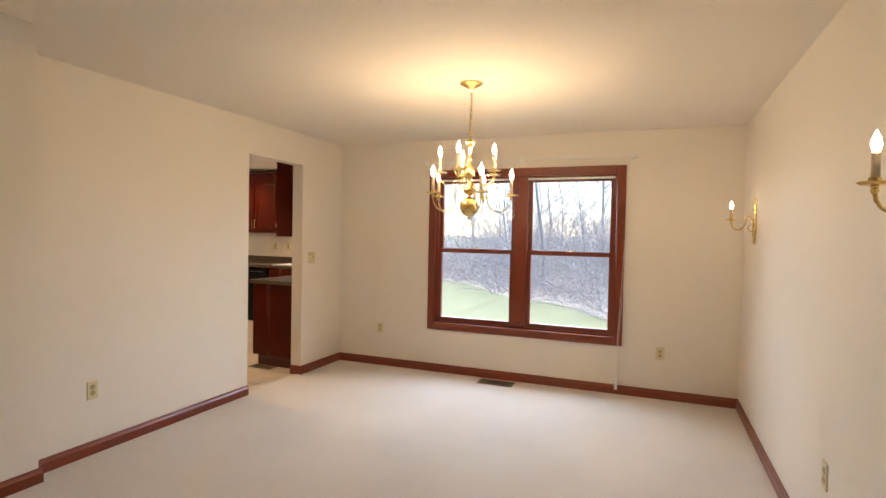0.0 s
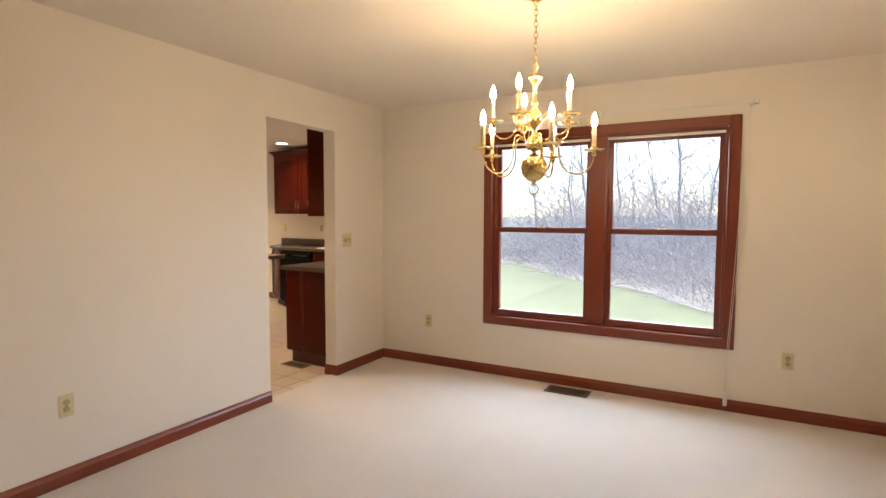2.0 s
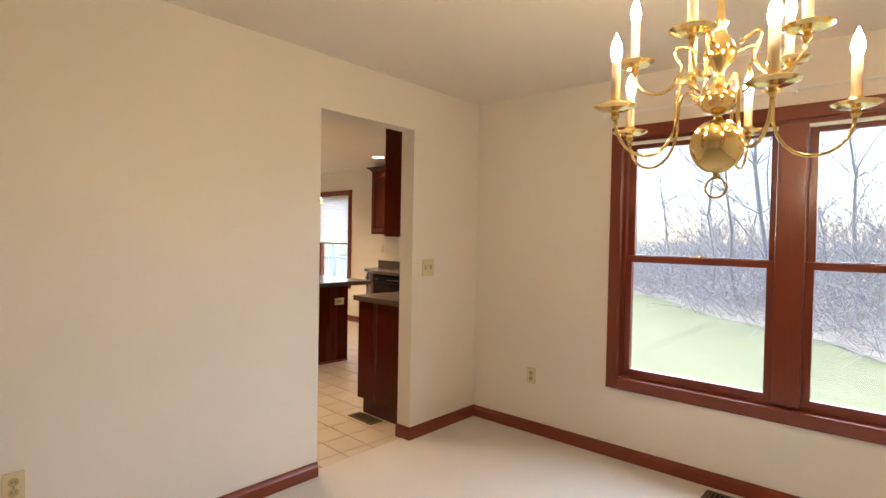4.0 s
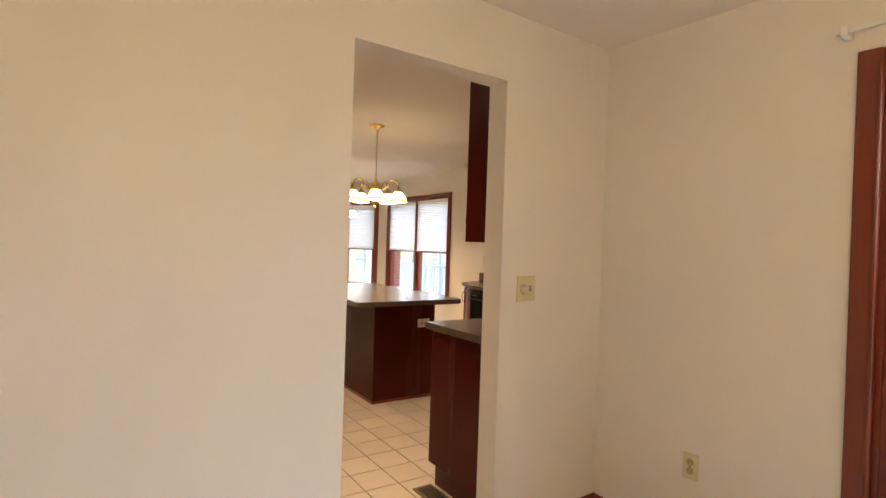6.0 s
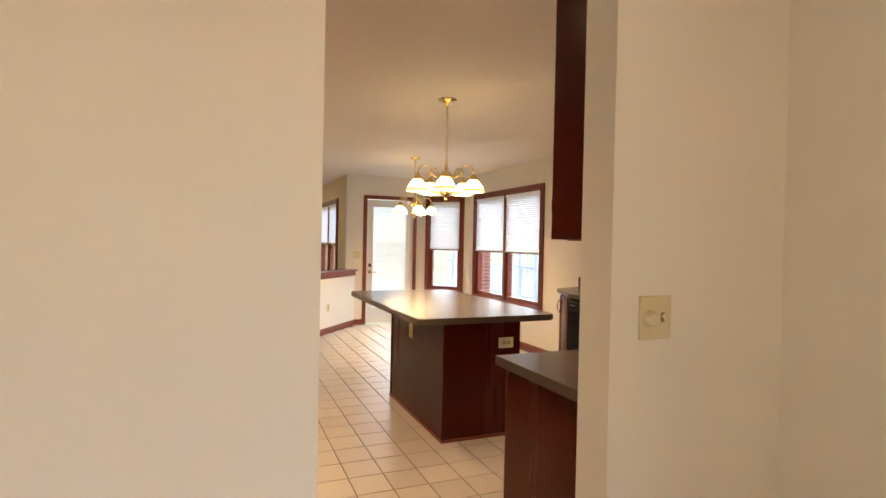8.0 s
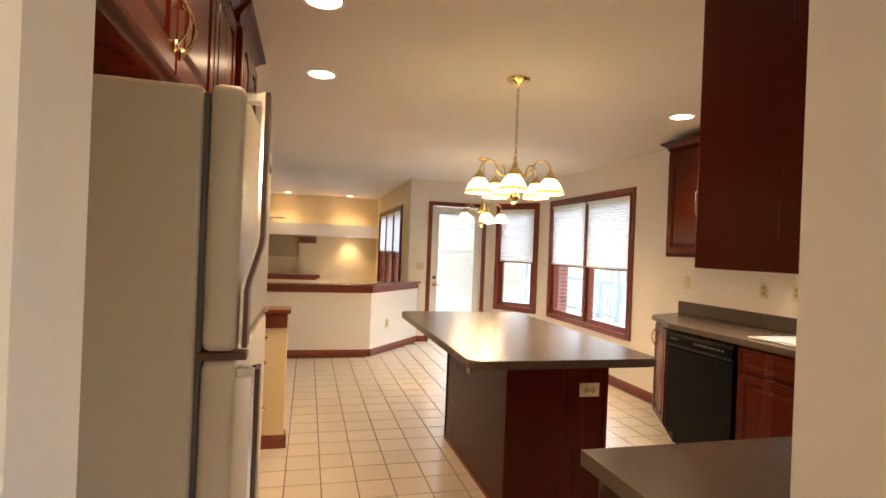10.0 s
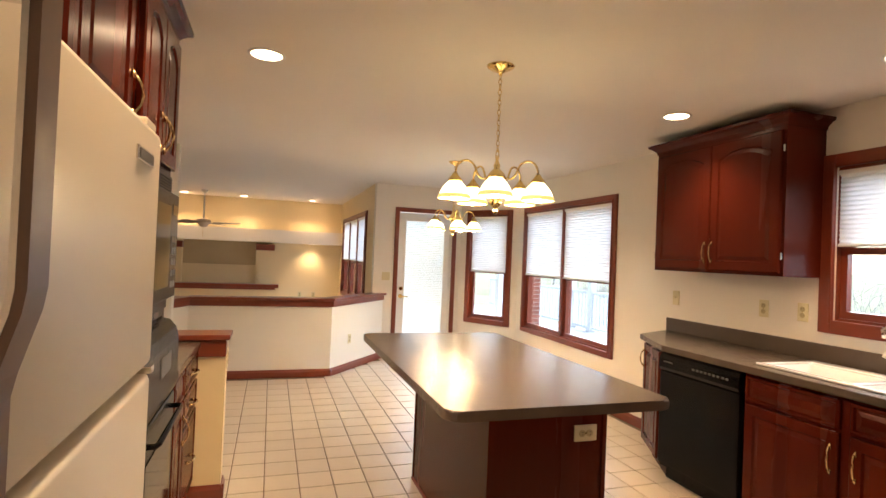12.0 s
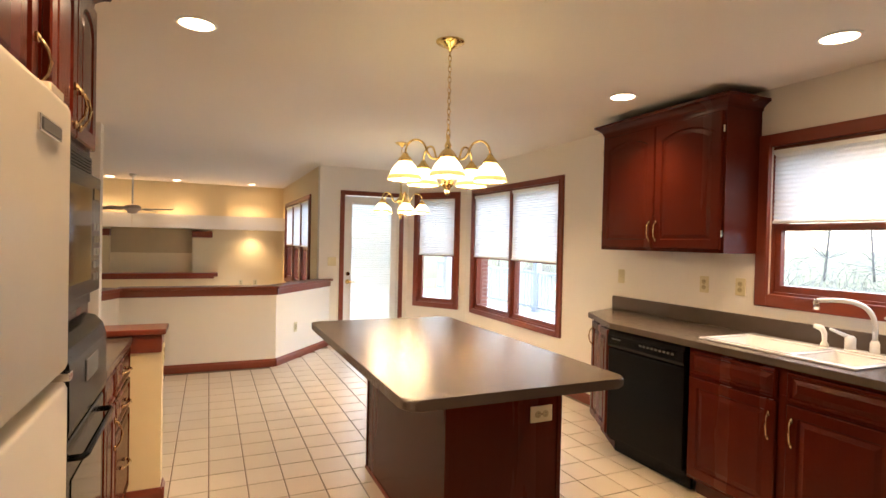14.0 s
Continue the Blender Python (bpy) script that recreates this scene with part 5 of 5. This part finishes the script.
def tree(x, y, h, seed, group="bare trees"):
    rng = random.Random(seed)
    root = thing("bare_tree", "tall leafless grey-brown tree at the edge of the lawn", "tree", pose(x, y, gh(x, y) - 0.1), group)
    bm = bmesh.new()
    pts = [Vector((0, 0, 0))]
    for k in range(6):
        pts.append(pts[-1] + Vector((rng.uniform(-.25, .25), rng.uniform(-.25, .25), h / 6)))
    r = 0.0075 * h + 0.008
    tube(bm, pts, [r * (1.15 - 0.9 * k / 6) for k in range(7)], 7)
    part("trunk", bm, BARK, root, smooth=True)
    bm = bmesh.new()
    for k in range(20):
        i = rng.randint(1, 6)
        a = rng.uniform(0, 2 * math.pi)
        limb(bm, pts[i], Vector((math.cos(a), math.sin(a), rng.uniform(0.35, 1.1))).normalized(), h * rng.uniform(0.22, 0.40), r * 0.40, 3, rng, 4)
    part("crown", bm, TWIG, root, "crown of bare branching twigs")


rng = random.Random(4)
for k in range(24):
    x = -7.6 + 0.72 * k + rng.uniform(-0.6, 0.6)
    y = min(15.5, max(5.6, 9.4 - 1.15 * x)) + rng.uniform(3.0, 16)
    tree(x, y, rng.uniform(4.5, 8.5), 20 + k)
for k in range(9):
    tree(-12 - 5 * k + rng.uniform(-2, 2), 44 - 3 * k, rng.uniform(6, 10), 50 + k)


def edge(x):
    """Where the lawn ends and the brush begins."""
    return min(15.5, max(5.6, 9.4 - 1.15 * x)) + 0.8 * noise.noise((x * 0.5, 0, 0))


def brush(name, label, x0, x1, d0, d1, count, seed, hmin=0.8, hmax=2.6, r=0.011):
    rng = random.Random(seed)
    verts, faces = [], []
    for k in range(count):
        x = rng.uniform(x0, x1)
        y = edge(x) + d0 + (d1 - d0) * rng.random()
        p = Vector((x, y, gh(x, y) - 0.05))
        v = Vector((rng.uniform(-.9, .9), rng.uniform(-.6, .6), rng.uniform(0.5, 1.2))).normalized()
        L = rng.uniform(hmin, hmax)
        w = r * rng.uniform(0.7, 1.4)
        for i in range(4):
            n0 = len(verts)
            s = v.cross(Vector((rng.uniform(-1, 1), rng.uniform(-1, 1), 0.3))).normalized() * w
            u = v.cross(s).normalized() * w
            for c in (s, -0.5 * s + 0.87 * u, -0.5 * s - 0.87 * u):
                verts.append(tuple(p + c))
            v = (v + Vector((rng.uniform(-.45, .45), rng.uniform(-.45, .45), rng.uniform(-.5, .15)))).normalized()
            p = p + v * L / 4
            w *= 0.75
            for c in (s, -0.5 * s + 0.87 * u, -0.5 * s - 0.87 * u):
                verts.append(tuple(p + c * 0.75))
            for a in range(3):
                b = (a + 1) % 3
                faces.append((n0 + a, n0 + b, n0 + 3 + b, n0 + 3 + a))
    me = bpy.data.meshes.new(name)
    me.from_pydata(verts, [], faces)
    me.materials.append(TWIG)
    tagged(new(name, me), label, "brush", kind="stuff")


brush("thicket", "tangled leafless brush along the edge of the lawn", -7.2, 9, 0.2, 4.5, 1900, 7, 0.9, 2.8, 0.007)
brush("thicket_far", "grey-brown leafless undergrowth between the trees", -7.5, 12, 3.0, 15, 2000, 8, 2.2, 6.0, 0.012)
brush("far_woods", "bare woods far behind the lawn, haze put into their pale colour", -14, 30, 15, 40, 2600, 12, 5.0, 12.0, 0.022)
brush("thicket_distant", "leafless brush across the far lawn, its colour paled for haze", -36, -7.5, 2, 14, 800, 9, 1.2, 3.2, 0.012)
bm = bmesh.new()
for i in range(26):
    for j in range(7):
        x0, x1 = -8 + i * 0.8, -8 + (i + 1) * 0.8
        q = [(x0, edge(x0) + 0.35 + j * 1.6), (x1, edge(x1) + 0.35 + j * 1.6), (x1, edge(x1) + 1.95 + j * 1.6), (x0, edge(x0) + 1.95 + j * 1.6)]
        bm.faces.new([bm.verts.new((x, y, gh(x, y) + 0.008)) for x, y in q])
tagged(link("leaf_litter", bm, LEAFLIT), "brown leaf litter under the brush", "leaf litter", kind="stuff")


# porch outside the breakfast corner
def porch():
    deck = thing("porch_deck", "pale wooden porch deck outside the breakfast corner", "deck")
    for k in range(26):
        y = 2.2 + k * 0.145
        part("board", B(-16.5, -3.6, y, y + 0.138, -0.19, -0.15), GREYW, deck)
    part("frame", B(-16.5, -3.6, 2.2, 5.96, -0.34, -0.191), GREYW, deck)
    for k in range(12):
        x = -10.6 + k * 0.145
        part("board", B(x - 1.6, x - 1.6 + 0.138, -0.2, 2.19, -0.19, -0.15), GREYW, deck)
    rail_ = thing("porch_railing", "white painted porch railing with slim balusters", "railing")
    part("top_rail", B(-16.5, -5.2, 5.86, 5.94, 0.72, 0.78), DECKW, rail_)
    part("bottom_rail", B(-16.5, -5.2, 5.87, 5.93, -0.08, -0.03), DECKW, rail_)
    for k in range(81):
        x = -16.45 + k * 0.138
        part("baluster", B(x, x + 0.035, 5.88, 5.92, -0.03, 0.72), DECKW, rail_)
    for x, y in ((-11.4, 5.9), (-10.58, 5.9), (-9.3, 3.0), (-6.9, 5.9)):
        post = thing("porch_post", "square grey-white porch post", "post", pose(x, y, -0.15), "porch posts")
        part("shaft", B(-0.07, 0.07, -0.07, 0.07, 0, 2.75, bevel=0.008), DECKW, post)
        part("base", B(-0.09, 0.09, -0.09, 0.09, 0, 0.12, bevel=0.008), DECKW, post)
    roof = thing("porch_roof", "flat white porch roof edge", "roof")
    part("fascia", B(-16.6, -5.1, 5.8, 6.0, 2.6, 2.85), DECKW, roof)
    # Free-standing pier in place of the house wall's brick return.
    pier = thing("brick_return_stand_in", "red brick pier on the porch, put in for the house wall's brick return", "pier", pose(-8.28, 3.0, -0.15))
    part("core", B(-0.19, 0.19, -0.19, 0.19, 0, 2.7), MORTAR, pier)
    bb = {}
    for name_, a in (("x", (0, 0.19, 0, 0.012, 0, 0.057)), ("y", (0, 0.012, 0, 0.19, 0, 0.057))):
        bm_ = B(*a)
        me = bpy.data.meshes.new("brick")
        bmesh.ops.recalc_face_normals(bm_, faces=bm_.faces)
        bm_.to_mesh(me)
        bm_.free()
        me.materials.append(BRICK)
        bb[name_] = me
    for r in range(34):
        z = 0.01 + r * 0.068
        for c in range(2):
            o = new("brick", bb["x"])
            o.parent = pier
            o.location = (-0.2 + c * 0.2 + (0.008 if not r % 2 else 0), -0.203, z)
            o = new("brick", bb["y"])
            o.parent = pier
            o.location = (0.191, -0.2 + c * 0.2 + (0.008 if r % 2 else 0), z)


porch()


# ---- kitchen floor tiles ----
TSX, TSY = 0.218, 0.2070
TX0, TY0 = -3.41 + TSX / 2, -0.952 + TSY / 2


def in_floor(x, y):
    if not (-7.4 < x < 0.03 and YK < y < YS):
        return False
    if y - 1.45 > (x - XD) * (YS - 1.45) / (-6.55 - XD) + 0.05:
        return False
    if x < -6.36 and y < -0.475:
        return False
    if x < -6.33 and y < 0.33 + (x + 7.34) * (-0.475 - 0.33) / (-6.33 + 7.34) - 0.03:
        return False
    if x < -5.85 and y < -2.2 + (x + 5.85) * (-0.2) / 0.47 * -1 * -1:
        return False
    return True


_bm = bmesh.new()
g = 0.0035
hx_, hy_ = TSX / 2 - g, TSY / 2 - g
lo_ = [(-hx_, -hy_), (hx_, -hy_), (hx_, hy_), (-hx_, hy_)]
a_ = [_bm.verts.new((x, y, -0.008)) for x, y in lo_]
b_ = [_bm.verts.new((x, y, -0.0015)) for x, y in lo_]
c_ = [_bm.verts.new((x * 0.982, y * 0.982, 0.0)) for x, y in lo_]
for r0, r1 in ((a_, b_), (b_, c_)):
    for k in range(4):
        _bm.faces.new((r0[k], r0[(k + 1) % 4], r1[(k + 1) % 4], r1[k]))
_bm.faces.new(c_)
bmesh.ops.recalc_face_normals(_bm, faces=_bm.faces)
tile_me = bpy.data.meshes.new("tile")
_bm.to_mesh(tile_me)
_bm.free()
tile_me.materials.append(TILE)
floor_k = bpy.data.objects["floor_kitchen"]
cells = []
for i in range(-22, 18):
    for j in range(-9, 18):
        x, y = TX0 + i * TSX, TY0 + j * TSY
        if in_floor(x, y):
            cells.append((x, y))
near = sorted(cells, key=lambda c: math.hypot(c[0] + 2.6, (c[1] + 0.9) * 1.2))
for x, y in near[:300]:
    o = new("tile", tile_me)
    o.parent = floor_k
    o.location = (x, y, 0.0)
verts, faces = [], []
src = [(v.co.x, v.co.y, v.co.z) for v in tile_me.vertices]
sf = [tuple(p.vertices) for p in tile_me.polygons]
for x, y in near[300:]:
    k = len(verts)
    verts += [(x + a, y + b, c) for a, b, c in src]
    faces += [tuple(k + i for i in f) for f in sf]
me = bpy.data.meshes.new("tiles_far")
me.from_pydata(verts, [], faces)
me.materials.append(TILE)
ob = new("tiles_far", me)
ob.parent = floor_k
tagged(ob, "beige square ceramic floor tiles", kind="stuff")

# ---- turn the kitchen wing and its porch to fit the camera path ----
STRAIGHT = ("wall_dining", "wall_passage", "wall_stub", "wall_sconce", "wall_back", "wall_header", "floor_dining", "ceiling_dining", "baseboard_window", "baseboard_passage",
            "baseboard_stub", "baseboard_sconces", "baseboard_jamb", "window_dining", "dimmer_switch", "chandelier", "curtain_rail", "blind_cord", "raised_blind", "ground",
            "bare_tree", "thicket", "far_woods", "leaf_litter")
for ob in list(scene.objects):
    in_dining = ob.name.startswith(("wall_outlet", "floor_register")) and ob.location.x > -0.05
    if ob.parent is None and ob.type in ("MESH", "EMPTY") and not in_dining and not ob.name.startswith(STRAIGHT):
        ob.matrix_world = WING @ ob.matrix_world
